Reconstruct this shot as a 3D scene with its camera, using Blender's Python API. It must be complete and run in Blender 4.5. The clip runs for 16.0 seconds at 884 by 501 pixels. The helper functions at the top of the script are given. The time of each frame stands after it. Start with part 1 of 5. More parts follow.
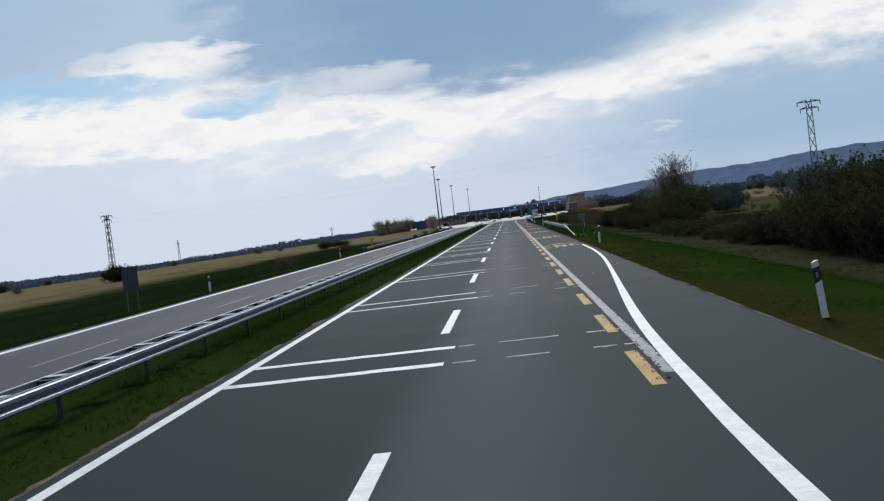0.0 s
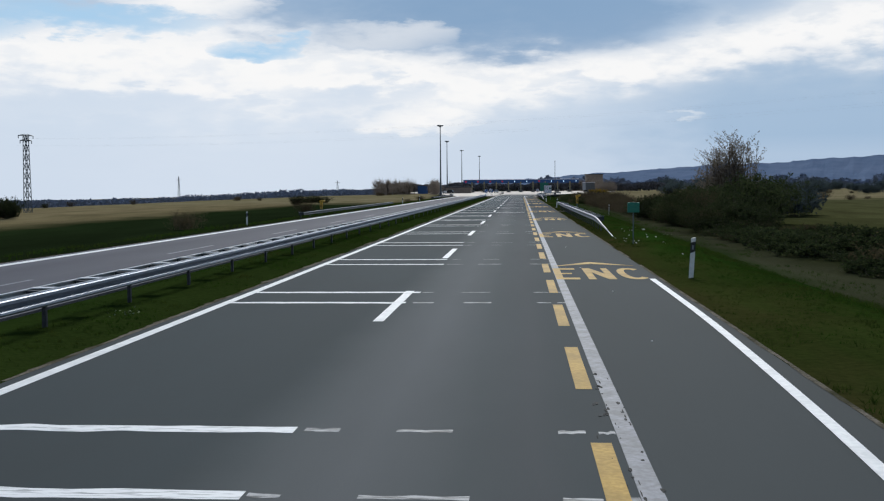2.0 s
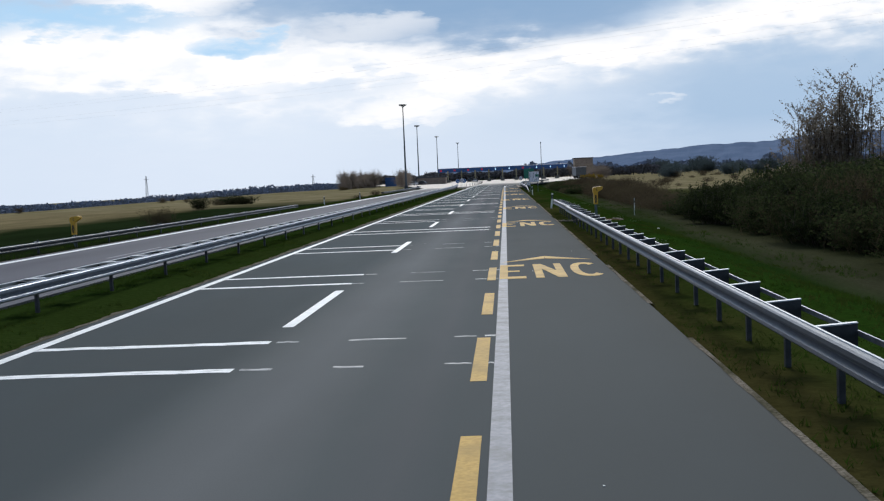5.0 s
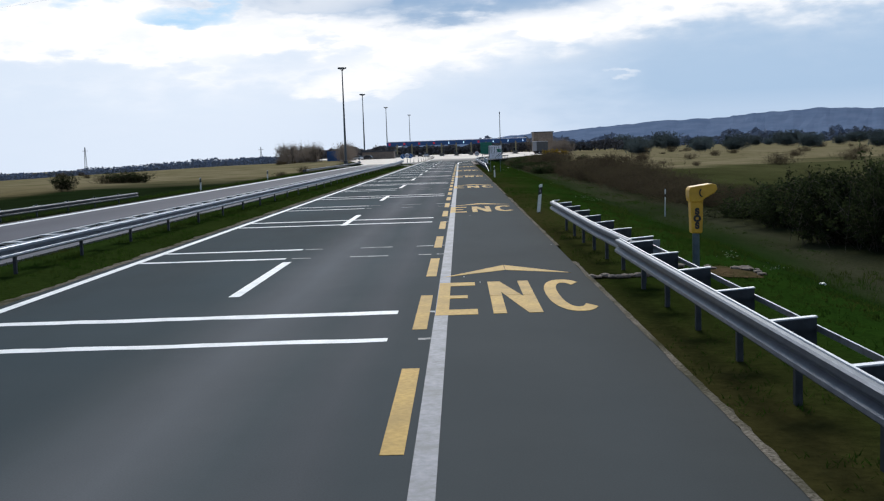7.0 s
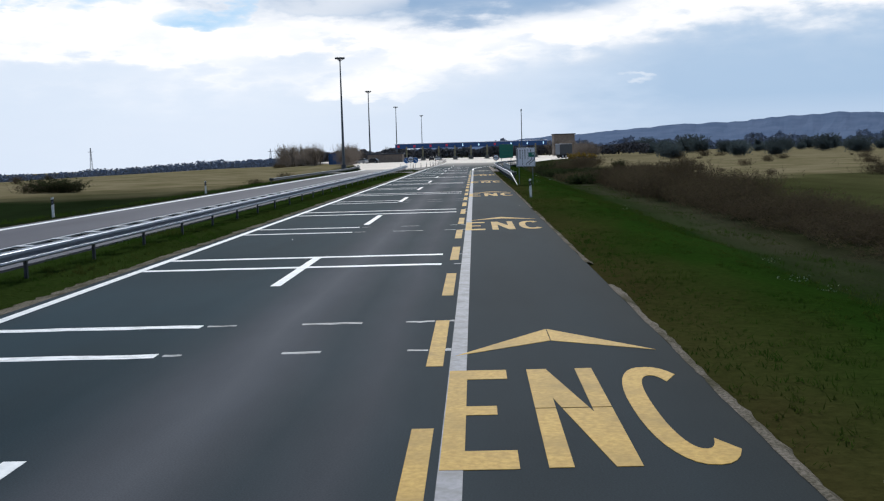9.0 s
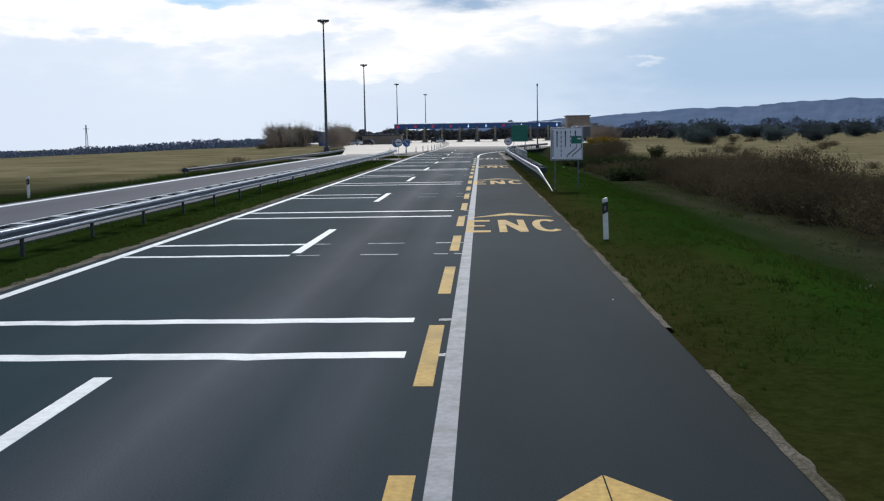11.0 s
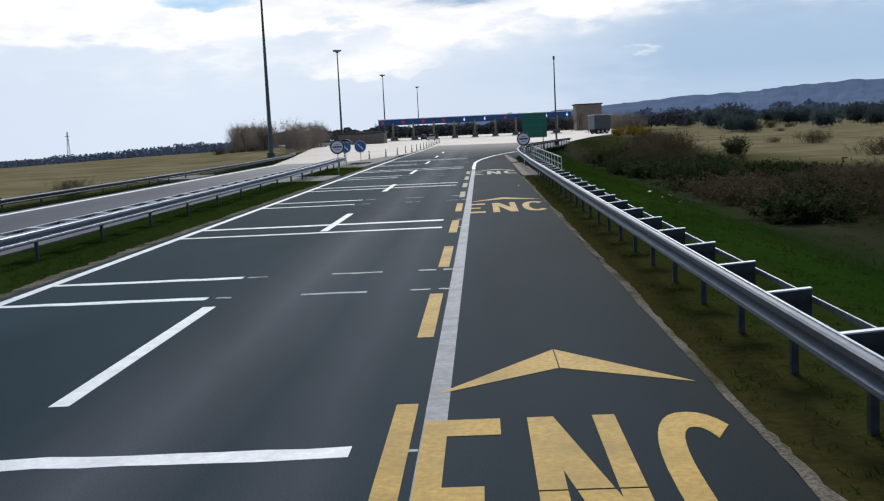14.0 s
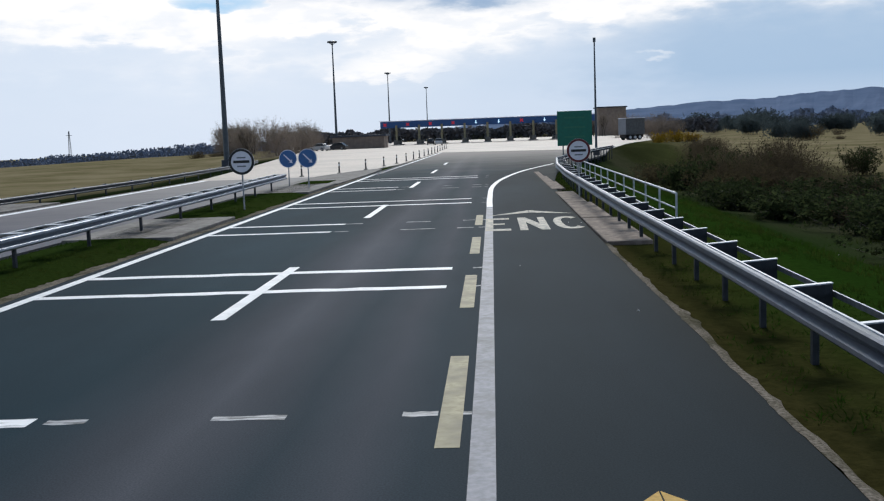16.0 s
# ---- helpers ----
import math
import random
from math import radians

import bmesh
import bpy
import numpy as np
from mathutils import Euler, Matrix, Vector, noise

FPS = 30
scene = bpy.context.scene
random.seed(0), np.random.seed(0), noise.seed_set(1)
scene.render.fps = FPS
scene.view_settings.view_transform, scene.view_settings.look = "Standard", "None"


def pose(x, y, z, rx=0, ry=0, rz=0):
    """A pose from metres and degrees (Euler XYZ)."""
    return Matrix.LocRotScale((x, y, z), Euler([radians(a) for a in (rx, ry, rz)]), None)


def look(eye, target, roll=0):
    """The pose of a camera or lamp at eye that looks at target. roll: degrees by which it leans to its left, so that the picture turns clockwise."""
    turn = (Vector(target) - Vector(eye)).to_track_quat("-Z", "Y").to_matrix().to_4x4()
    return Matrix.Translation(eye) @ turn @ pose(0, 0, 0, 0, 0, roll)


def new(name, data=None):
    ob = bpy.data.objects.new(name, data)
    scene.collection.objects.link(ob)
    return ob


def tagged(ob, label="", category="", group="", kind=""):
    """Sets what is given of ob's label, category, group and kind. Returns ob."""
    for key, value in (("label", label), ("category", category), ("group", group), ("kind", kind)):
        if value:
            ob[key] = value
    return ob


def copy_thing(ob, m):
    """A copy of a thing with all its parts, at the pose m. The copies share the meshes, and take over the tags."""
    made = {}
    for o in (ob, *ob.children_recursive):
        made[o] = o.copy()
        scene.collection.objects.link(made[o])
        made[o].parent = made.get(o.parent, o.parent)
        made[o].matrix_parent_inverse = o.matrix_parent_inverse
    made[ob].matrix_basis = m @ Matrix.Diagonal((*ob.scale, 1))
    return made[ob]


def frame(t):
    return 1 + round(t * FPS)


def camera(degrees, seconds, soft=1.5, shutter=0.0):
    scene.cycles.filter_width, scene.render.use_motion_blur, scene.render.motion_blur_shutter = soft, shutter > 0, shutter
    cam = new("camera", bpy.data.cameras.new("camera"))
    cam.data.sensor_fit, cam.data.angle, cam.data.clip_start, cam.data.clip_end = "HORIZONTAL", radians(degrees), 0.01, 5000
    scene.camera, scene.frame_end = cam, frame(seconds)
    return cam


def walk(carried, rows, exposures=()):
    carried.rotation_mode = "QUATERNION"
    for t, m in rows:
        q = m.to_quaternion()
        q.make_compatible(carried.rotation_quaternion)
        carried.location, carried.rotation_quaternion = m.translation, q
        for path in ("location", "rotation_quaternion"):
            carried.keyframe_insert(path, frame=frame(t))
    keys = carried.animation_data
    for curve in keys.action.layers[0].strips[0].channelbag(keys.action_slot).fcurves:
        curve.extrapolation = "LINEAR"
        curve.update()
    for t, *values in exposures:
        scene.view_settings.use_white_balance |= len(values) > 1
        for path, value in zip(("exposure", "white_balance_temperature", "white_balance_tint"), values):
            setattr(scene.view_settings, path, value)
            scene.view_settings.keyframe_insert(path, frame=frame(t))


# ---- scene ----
cam = camera(45.93, 16.0, soft=1.2)
rows = [
    (0.0, pose(1.683, -5.738, 2.472, 88.412, 6.789, 3.629)),
    (0.5, pose(1.785, 3.860, 2.434, 87.660, 1.020, 5.931)),
    (1.0, pose(1.977, 13.535, 2.555, 87.438, 1.566, 3.635)),
    (1.5, pose(2.287, 23.334, 2.408, 87.265, 1.366, 6.080)),
    (2.0, pose(2.645, 32.627, 2.469, 86.551, 0.461, 4.295)),
    (2.5, pose(2.969, 41.564, 2.510, 87.218, -0.763, 3.251)),
    (3.0, pose(3.242, 50.699, 2.515, 86.164, -0.662, 4.192)),
    (3.5, pose(3.480, 59.744, 2.458, 85.014, 1.560, 8.056)),
    (4.0, pose(3.607, 68.701, 2.452, 86.137, 3.782, 4.786)),
    (6.5, pose(4.035, 111.204, 2.459, 85.042, 1.045, 2.054)),
    (7.0, pose(4.041, 119.880, 2.450, 84.484, 1.942, 0.965)),
    (7.5, pose(4.023, 128.257, 2.472, 84.673, 2.177, 2.239)),
    (8.0, pose(3.973, 136.390, 2.456, 84.366, 2.126, 1.694)),
    (8.5, pose(3.961, 144.423, 2.450, 83.936, 1.148, 1.143)),
    (9.0, pose(3.942, 152.388, 2.494, 84.654, 1.642, 1.762)),
    (11.5, pose(4.056, 192.699, 2.497, 83.538, 0.841, 2.166)),
    (12.0, pose(4.087, 200.658, 2.450, 84.417, 3.259, 1.779)),
    (12.5, pose(4.093, 208.684, 2.500, 84.330, 3.925, 1.846)),
    (13.0, pose(4.012, 216.330, 2.399, 83.629, -0.555, 2.793)),
    (13.5, pose(4.172, 224.418, 2.440, 84.774, 3.319, 1.805)),
    (14.0, pose(4.177, 231.753, 2.474, 83.408, 2.764, 2.067)),
    (14.5, pose(4.056, 239.679, 2.452, 83.801, 2.303, 1.529)),
    (15.0, pose(4.004, 247.475, 2.442, 84.349, 4.331, 1.930)),
    (15.5, pose(3.893, 254.844, 2.463, 84.023, 3.079, 3.132)),
    (16.0, pose(3.835, 261.969, 2.429, 83.624, 2.107, 2.715)),
]
walk(cam, rows, exposures=[(0.0, -0.20, 6200, 7), (2.0, -0.16, 6200, 7), (4.0, -0.06, 6200, 8), (6.5, 0.04, 6200, 8), (12.0, 0.02, 6200, 8), (16.0, -0.03, 6200, 8)])

# ---- world and light ----
SUN_EL, SUN_AZ = 40.0, 2.0          # degrees; azimuth to the right of straight ahead
world = bpy.data.worlds.new("world")
scene.world = world
world.use_nodes = True
wn, wl = world.node_tree.nodes, world.node_tree.links
wn.clear()


def node(tree, kind, **inputs):
    n = tree.nodes.new(kind)
    for k, v in inputs.items():
        n.inputs[k.replace("_", " ")].default_value = v
    return n


def wmath(op, a, b=None, clamp=False):
    n = wn.new("ShaderNodeMath")
    n.operation, n.use_clamp = op, clamp
    for i, v in enumerate((a, b)):
        if v is None:
            continue
        if hasattr(v, "is_linked"):
            wl.new(v, n.inputs[i])
        else:
            n.inputs[i].default_value = v
    return n.outputs[0]


def wnoise(loc, scale, detail, rough, distort=0.0):
    mp = wn.new("ShaderNodeMapping")
    mp.inputs["Location"].default_value, mp.inputs["Scale"].default_value = loc, scale
    wl.new(direction, mp.inputs["Vector"])
    n = wn.new("ShaderNodeTexNoise")
    n.inputs["Scale"].default_value, n.inputs["Detail"].default_value = 1.0, detail
    n.inputs["Roughness"].default_value, n.inputs["Distortion"].default_value = rough, distort
    wl.new(mp.outputs[0], n.inputs["Vector"])
    return n.outputs["Fac"]


def wramp(value, stops):
    n = wn.new("ShaderNodeValToRGB")
    el = n.color_ramp.elements
    while len(el) < len(stops):
        el.new(0.5)
    for e, (p, c) in zip(el, stops):
        e.position, e.color = p, (*c, 1)
    wl.new(value, n.inputs[0])
    return n.outputs[0]


def wmix(fac, a, b):
    n = wn.new("ShaderNodeMix")
    n.data_type = "RGBA"
    for s, v in ((n.inputs[0], fac), (n.inputs[6], a), (n.inputs[7], b)):
        if hasattr(v, "is_linked"):
            wl.new(v, s)
        else:
            s.default_value = v if not isinstance(v, tuple) else (*v, 1)
    return n.outputs[2]


coord = wn.new("ShaderNodeTexCoord")
direction = coord.outputs["Generated"]
sep = wn.new("ShaderNodeSeparateXYZ")
wl.new(direction, sep.inputs[0])
sky = wn.new("ShaderNodeTexSky")
sky.sky_type, sky.sun_disc = "NISHITA", False
sky.sun_elevation, sky.sun_rotation = radians(SUN_EL), radians(SUN_AZ)
sky_strength = wn.new("ShaderNodeVectorMath")
sky_strength.operation = "SCALE"
sky_strength.inputs["Scale"].default_value = 0.11
wl.new(sky.outputs[0], sky_strength.inputs[0])
# high overcast: broken banks with heavier undersides overhead
banks = wnoise((1.35, 0.9, 0.42), (4.6, 4.6, 12.5), 7.0, 0.55, 0.1)
veil = wnoise((4.0, 2.0, 1.3), (1.5, 1.5, 6.0), 3.0, 0.5)
wisps = wnoise((0.0, 7.0, 3.0), (13.0, 13.0, 46.0), 6.0, 0.55)
fine = wnoise((3.0, 1.0, 5.0), (26.0, 26.0, 80.0), 5.0, 0.55)
body = wmath("ADD", wmath("MULTIPLY", banks, 0.60), wmath("ADD", wmath("MULTIPLY", veil, 0.22), wmath("MULTIPLY", wisps, 0.18)))
sun_dir = wn.new("ShaderNodeVectorMath")
sun_dir.operation = "DOT_PRODUCT"
sun_dir.inputs[1].default_value = (math.sin(radians(SUN_AZ - 19)) * 0.98, math.cos(radians(SUN_AZ - 19)) * 0.98, 0.19)
wl.new(direction, sun_dir.inputs[0])
towards = sun_dir.outputs["Value"]
body = wmath("ADD", body, wmath("SUBTRACT", wmath("MULTIPLY", wmath("SUBTRACT", towards, 0.93), 0.20), 0.03))
overcast = wramp(body, [(0.40, (0.27, 0.40, 0.58)), (0.455, (0.36, 0.48, 0.64)), (0.49, (0.52, 0.61, 0.73)), (0.515, (0.76, 0.78, 0.84)), (0.56, (1.05, 1.03, 1.02))])
cover = wmath("MULTIPLY", wmath("SUBTRACT", body, 0.31, True), 14.0, True)
overcast = wmix(cover, sky_strength.outputs[0], overcast)
# the deck is brightest round the sun and grows heavier away from it
falloff = wmath("ADD", 0.70, wmath("MULTIPLY", wmath("POWER", wmath("MAXIMUM", towards, 0.0), 2.0), 0.30))
deck = wn.new("ShaderNodeVectorMath")
deck.operation = "SCALE"
wl.new(overcast, deck.inputs[0])
wl.new(falloff, deck.inputs["Scale"])
overcast = deck.outputs[0]
# azimuth and elevation in degrees, wavered so that no edge runs straight
azimuth = wmath("MULTIPLY", wmath("ARCTAN2", sep.outputs[0], sep.outputs[1]), 57.296)
elevation = wmath("MULTIPLY", wmath("ARCSINE", sep.outputs[2]), 57.296)
az = wmath("ADD", azimuth, wmath("ADD", wmath("MULTIPLY", wmath("SUBTRACT", wisps, 0.5), 9.0), wmath("MULTIPLY", wmath("SUBTRACT", fine, 0.5), 4.0)))
el = wmath("ADD", elevation, wmath("ADD", wmath("MULTIPLY", wmath("SUBTRACT", banks, 0.5), 0.8), wmath("ADD", wmath("MULTIPLY", wmath("SUBTRACT", wisps, 0.5), 2.6), wmath("MULTIPLY", wmath("SUBTRACT", fine, 0.5), 2.4))))


def across(value, lo, hi, stops, scale):
    """A number that changes smoothly along value, from (place, number) stops."""
    f = wmath("DIVIDE", wmath("SUBTRACT", value, lo), hi - lo, True)
    n = wramp(f, [((p - lo) / (hi - lo), (v / scale,) * 3) for p, v in stops])
    n.node.color_ramp.interpolation = "EASE"
    return wmath("MULTIPLY", n, scale)


def puff(a, e, w, h):
    """One soft cloud body, 1 at its middle and 0 outside."""
    u, v = wmath("DIVIDE", wmath("SUBTRACT", az, a), w), wmath("DIVIDE", wmath("SUBTRACT", el, e), h)
    return wmath("POWER", wmath("SUBTRACT", 1.0, wmath("ADD", wmath("MULTIPLY", u, u), wmath("MULTIPLY", v, v)), True), 0.8)


def lightest(first, *others):
    for o in others:
        first = wmath("MAXIMUM", first, o)
    return first


# the sunlit bank: broad towards the sun, a narrow rising streak beside it
middle = across(az, -60, 40, [(-60, 6.0), (-27, 6.9), (-18, 6.9), (-11, 6.1), (-4.6, 5.4), (1, 5.7), (6, 6.3), (11, 7.3), (17, 8.2), (40, 8.6)], 10.0)
reach = across(az, -60, 40, [(-60, 1.4), (-27, 1.5), (-17, 2.1), (-6, 1.7), (3, 1.0), (12, 1.1), (18, 1.7), (40, 1.4)], 10.0)
off = wmath("DIVIDE", wmath("SUBTRACT", el, middle), reach)
lit = wmath("DIVIDE", 1.0, wmath("ADD", 1.0, wmath("POWER", wmath("ABSOLUTE", off), 4.0)))
lit = wmath("MULTIPLY", lit, wmath("ADD", 0.72, wmath("MULTIPLY", wmath("SUBTRACT", fine, 0.36, True), 1.9, True), True))
lit = lightest(lit, puff(-5.0, 3.8, 3.6, 0.9), wmath("MULTIPLY", puff(8.4, 3.7, 1.1, 0.35), 0.35), wmath("MULTIPLY", puff(-17, 10.0, 5.0, 1.2), 0.95), wmath("MULTIPLY", puff(-7.0, 8.2, 5.0, 1.0), 0.55))
shade = lightest(puff(-9.4, 5.0, 4.6, 0.85), puff(-21.0, 4.7, 6.5, 0.8), wmath("MULTIPLY", puff(2.5, 5.5, 2.6, 0.5), 0.6))
lit = wmath("MULTIPLY", lit, wmath("SUBTRACT", 1.0, wmath("MULTIPLY", shade, 0.8)))
# smooth pale veil below, bluer away from the sun; heavy blue-grey undersides and a gap of clear sky above
below = wmix(across(az, -40, 20, [(-40, 0.25), (-28, 0.1), (-14, 0.0), (2, 0.3), (12, 0.95), (20, 1.0)], 1.0), (0.75, 0.81, 0.91), (0.42, 0.55, 0.72))
below = wmix(wmath("MULTIPLY", wmath("SUBTRACT", 2.6, elevation, True), 0.22, True), below, (0.76, 0.80, 0.90))
above = wmix(across(az, -60, 40, [(-60, 0.4), (-27, 0.3), (-17, 0.1), (-12, 0.75), (-4, 1.0), (6, 0.95), (10, 0.45), (16, 0.25), (40, 0.4)], 1.0), (0.54, 0.65, 0.80), (0.275, 0.41, 0.60))
view = wmix(wmath("ADD", wmath("MULTIPLY", off, 0.6), 0.1, True), below, above)
view = wmix(lit, view, (1.09, 1.04, 1.01))
view = wmix(wmath("MULTIPLY", lightest(puff(-23.0, 8.9, 7.5, 1.0), puff(-13.6, 7.5, 2.6, 0.75), puff(-31.0, 8.2, 6.0, 0.8)), 0.95, True), view, (0.46, 0.68, 0.90))
total = wmix(across(elevation, 10, 26, [(10, 0.0), (13, 0.0), (24, 1.0), (26, 1.0)], 1.0), view, overcast)
bg = wn.new("ShaderNodeBackground")
bg.inputs["Strength"].default_value = 1.0
wl.new(total, bg.inputs["Color"])
out = wn.new("ShaderNodeOutputWorld")
wl.new(bg.outputs[0], out.inputs["Surface"])

sun = new("sun", bpy.data.lights.new("sun", "SUN"))
sun.data.energy, sun.data.angle, sun.data.color = 3.1, radians(20), (1.0, 0.95, 0.88)
sun.matrix_world = look((0, 0, 0), (-math.sin(radians(SUN_AZ)) * math.cos(radians(SUN_EL)), -math.cos(radians(SUN_AZ)) * math.cos(radians(SUN_EL)), -math.sin(radians(SUN_EL))))

# ---- materials ----


def material(name, a, b, scale=8.0, rough=0.8, bump=0.2, metal=0.0, c=None, scale_c=0.6, amount_c=0.5, spec=0.5, detail=6.0, stretch=(1, 1, 1), per_object=0.0, depth=0.02, cut=(0.35, 0.65)):
    """Two tones a and b mixed by fine noise, a third tone c by broad stains, with fine relief."""
    m = bpy.data.materials.new(name)
    m.use_nodes = True
    t = m.node_tree
    p = t.nodes["Principled BSDF"]
    p.inputs["Roughness"].default_value, p.inputs["Metallic"].default_value = rough, metal
    p.inputs["Specular IOR Level"].default_value = spec
    tc = t.nodes.new("ShaderNodeTexCoord")
    mp = t.nodes.new("ShaderNodeMapping")
    mp.inputs["Scale"].default_value = stretch
    t.links.new(tc.outputs["Object"], mp.inputs[0])
    n = node(t, "ShaderNodeTexNoise", Scale=scale, Detail=detail, Roughness=0.6)
    t.links.new(mp.outputs[0], n.inputs["Vector"])
    ramp = t.nodes.new("ShaderNodeValToRGB")
    ramp.color_ramp.elements[0].position, ramp.color_ramp.elements[1].position = cut
    ramp.color_ramp.elements[0].color, ramp.color_ramp.elements[1].color = (*a, 1), (*b, 1)
    t.links.new(n.outputs["Fac"], ramp.inputs[0])
    colour = ramp.outputs[0]
    if c is not None:
        n2 = node(t, "ShaderNodeTexNoise", Scale=scale_c, Detail=5.0, Roughness=0.6)
        t.links.new(mp.outputs[0], n2.inputs["Vector"])
        r2 = t.nodes.new("ShaderNodeValToRGB")
        r2.color_ramp.elements[0].position, r2.color_ramp.elements[1].position = 0.42, 0.66
        r2.color_ramp.elements[0].color, r2.color_ramp.elements[1].color = (0, 0, 0, 1), (amount_c,) * 3 + (1,)
        t.links.new(n2.outputs["Fac"], r2.inputs[0])
        mx = t.nodes.new("ShaderNodeMix")
        mx.data_type = "RGBA"
        mx.inputs[7].default_value = (*c, 1)
        t.links.new(r2.outputs[0], mx.inputs[0])
        t.links.new(colour, mx.inputs[6])
        colour = mx.outputs[2]
    if per_object:
        info = t.nodes.new("ShaderNodeObjectInfo")
        mr = t.nodes.new("ShaderNodeMapRange")
        mr.inputs["To Min"].default_value, mr.inputs["To Max"].default_value = 1 - per_object, 1 + per_object
        t.links.new(info.outputs["Random"], mr.inputs["Value"])
        hs = t.nodes.new("ShaderNodeHueSaturation")
        t.links.new(mr.outputs[0], hs.inputs["Value"])
        t.links.new(colour, hs.inputs["Color"])
        colour = hs.outputs[0]
    t.links.new(colour, p.inputs["Base Color"])
    if bump:
        bp = node(t, "ShaderNodeBump", Strength=bump, Distance=depth)
        t.links.new(n.outputs["Fac"], bp.inputs["Height"])
        t.links.new(bp.outputs[0], p.inputs["Normal"])
    return m


M_CONCRETE = material("concrete", (0.44, 0.375, 0.315), (0.57, 0.495, 0.425), 3, 0.6, 0.1, c=(0.30, 0.265, 0.23), scale_c=0.10, spec=0.2)
M_GUTTER = material("gutter_concrete", (0.19, 0.155, 0.13), (0.32, 0.265, 0.225), 7, 0.85, 0.3, c=(0.075, 0.062, 0.05), scale_c=1.5, spec=0.1)
M_GRAVEL = material("verge_gravel", (0.085, 0.074, 0.058), (0.27, 0.24, 0.20), 26, 0.95, 0.6, c=(0.035, 0.036, 0.016), scale_c=0.9, amount_c=0.8, depth=0.02, spec=0.0)
M_WHITE = material("road_paint", (0.76, 0.77, 0.78), (0.90, 0.90, 0.90), 14, 0.6, 0.1, c=(0.34, 0.35, 0.36), scale_c=2.3, amount_c=0.3)
M_WORN = material("worn_paint", (0.050, 0.057, 0.063), (0.38, 0.39, 0.41), 5, 0.65, 0.1, stretch=(0.6, 3.5, 1), cut=(0.42, 0.58))
M_YELLOW_FADED = material("faded_yellow_paint", (0.07, 0.075, 0.07), (0.30, 0.275, 0.20), 5, 0.65, 0.1, cut=(0.38, 0.58))
M_YELLOW_PALE = material("bleached_yellow_paint", (0.30, 0.27, 0.17), (0.46, 0.41, 0.27), 12, 0.6, 0.1, c=(0.16, 0.15, 0.12), scale_c=3.0, amount_c=0.6, spec=0.1)
M_YELLOW = material("yellow_paint", (0.44, 0.262, 0.042), (0.60, 0.375, 0.075), 16, 0.6, 0.15, c=(0.30, 0.19, 0.04), scale_c=1.1, amount_c=0.7, spec=0.10)
M_GREYLINE = material("grey_paint", (0.15, 0.16, 0.195), (0.225, 0.235, 0.28), 14, 0.55, 0.1, c=(0.06, 0.065, 0.07), scale_c=2.6, amount_c=0.6, spec=0.2)
M_STRIPE = material("rubbed_white_paint", (0.20, 0.21, 0.22), (0.84, 0.85, 0.86), 5, 0.6, 0.1, stretch=(0.6, 3.5, 1), cut=(0.30, 0.50))
M_STATION = material("winter_woods", (0.10, 0.10, 0.11), (0.16, 0.15, 0.15), 0.4, 1.0, 0.0, spec=0.0)
M_TAR = material("road_tar", (0.010, 0.011, 0.012), (0.022, 0.023, 0.025), 20, 0.7, 0.2, spec=0.1)
M_EARTH = material("bare_earth", (0.060, 0.042, 0.022), (0.120, 0.085, 0.048), 9, 0.95, 0.5, c=(0.03, 0.04, 0.012), scale_c=1.4, amount_c=0.8, spec=0.0)
M_ZINC = material("galvanised_steel", (0.30, 0.32, 0.35), (0.46, 0.48, 0.52), 9, 0.38, 0.05, metal=0.8, c=(0.20, 0.20, 0.20), scale_c=2.0, amount_c=0.35)
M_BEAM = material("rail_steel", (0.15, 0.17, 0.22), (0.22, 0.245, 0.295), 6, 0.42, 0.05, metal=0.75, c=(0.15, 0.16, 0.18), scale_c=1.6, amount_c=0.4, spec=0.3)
# darker copy of rail_steel: shade on the single rails' faces put into colour
M_BEAM_SHADED = material("tarnished_rail_steel", (0.060, 0.069, 0.090), (0.098, 0.110, 0.134), 6, 0.45, 0.05, metal=0.75, c=(0.09, 0.095, 0.10), scale_c=1.6, amount_c=0.5, spec=0.2)
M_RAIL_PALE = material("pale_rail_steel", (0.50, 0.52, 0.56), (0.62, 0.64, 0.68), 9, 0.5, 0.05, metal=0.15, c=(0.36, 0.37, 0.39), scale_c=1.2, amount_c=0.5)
M_ZINC_DARK = material("weathered_steel", (0.020, 0.026, 0.035), (0.038, 0.045, 0.058), 9, 0.5, 0.05, metal=0.4)
M_BLUE = material("blue_panel", (0.012, 0.068, 0.22), (0.017, 0.090, 0.27), 3, 0.5, 0.02)
M_BLUE_SIGN = material("blue_sign_face", (0.03, 0.12, 0.33), (0.04, 0.15, 0.38), 5, 0.4, 0.0)
M_GREEN_SIGN = material("green_sign_face", (0.004, 0.150, 0.098), (0.005, 0.180, 0.118), 4, 0.45, 0.0)
M_SIGN_WHITE = material("sign_white", (0.80, 0.79, 0.86), (0.86, 0.85, 0.91), 5, 0.4, 0.0)
M_BLACK = material("black_paint", (0.010, 0.010, 0.011), (0.018, 0.018, 0.02), 12, 0.5, 0.0)
M_RED = material("red_paint", (0.11, 0.010, 0.014), (0.15, 0.016, 0.020), 8, 0.5, 0.0)
M_SIGN_BACK = material("sign_back", (0.16, 0.18, 0.21), (0.23, 0.25, 0.28), 6, 0.5, 0.03, metal=0.4)
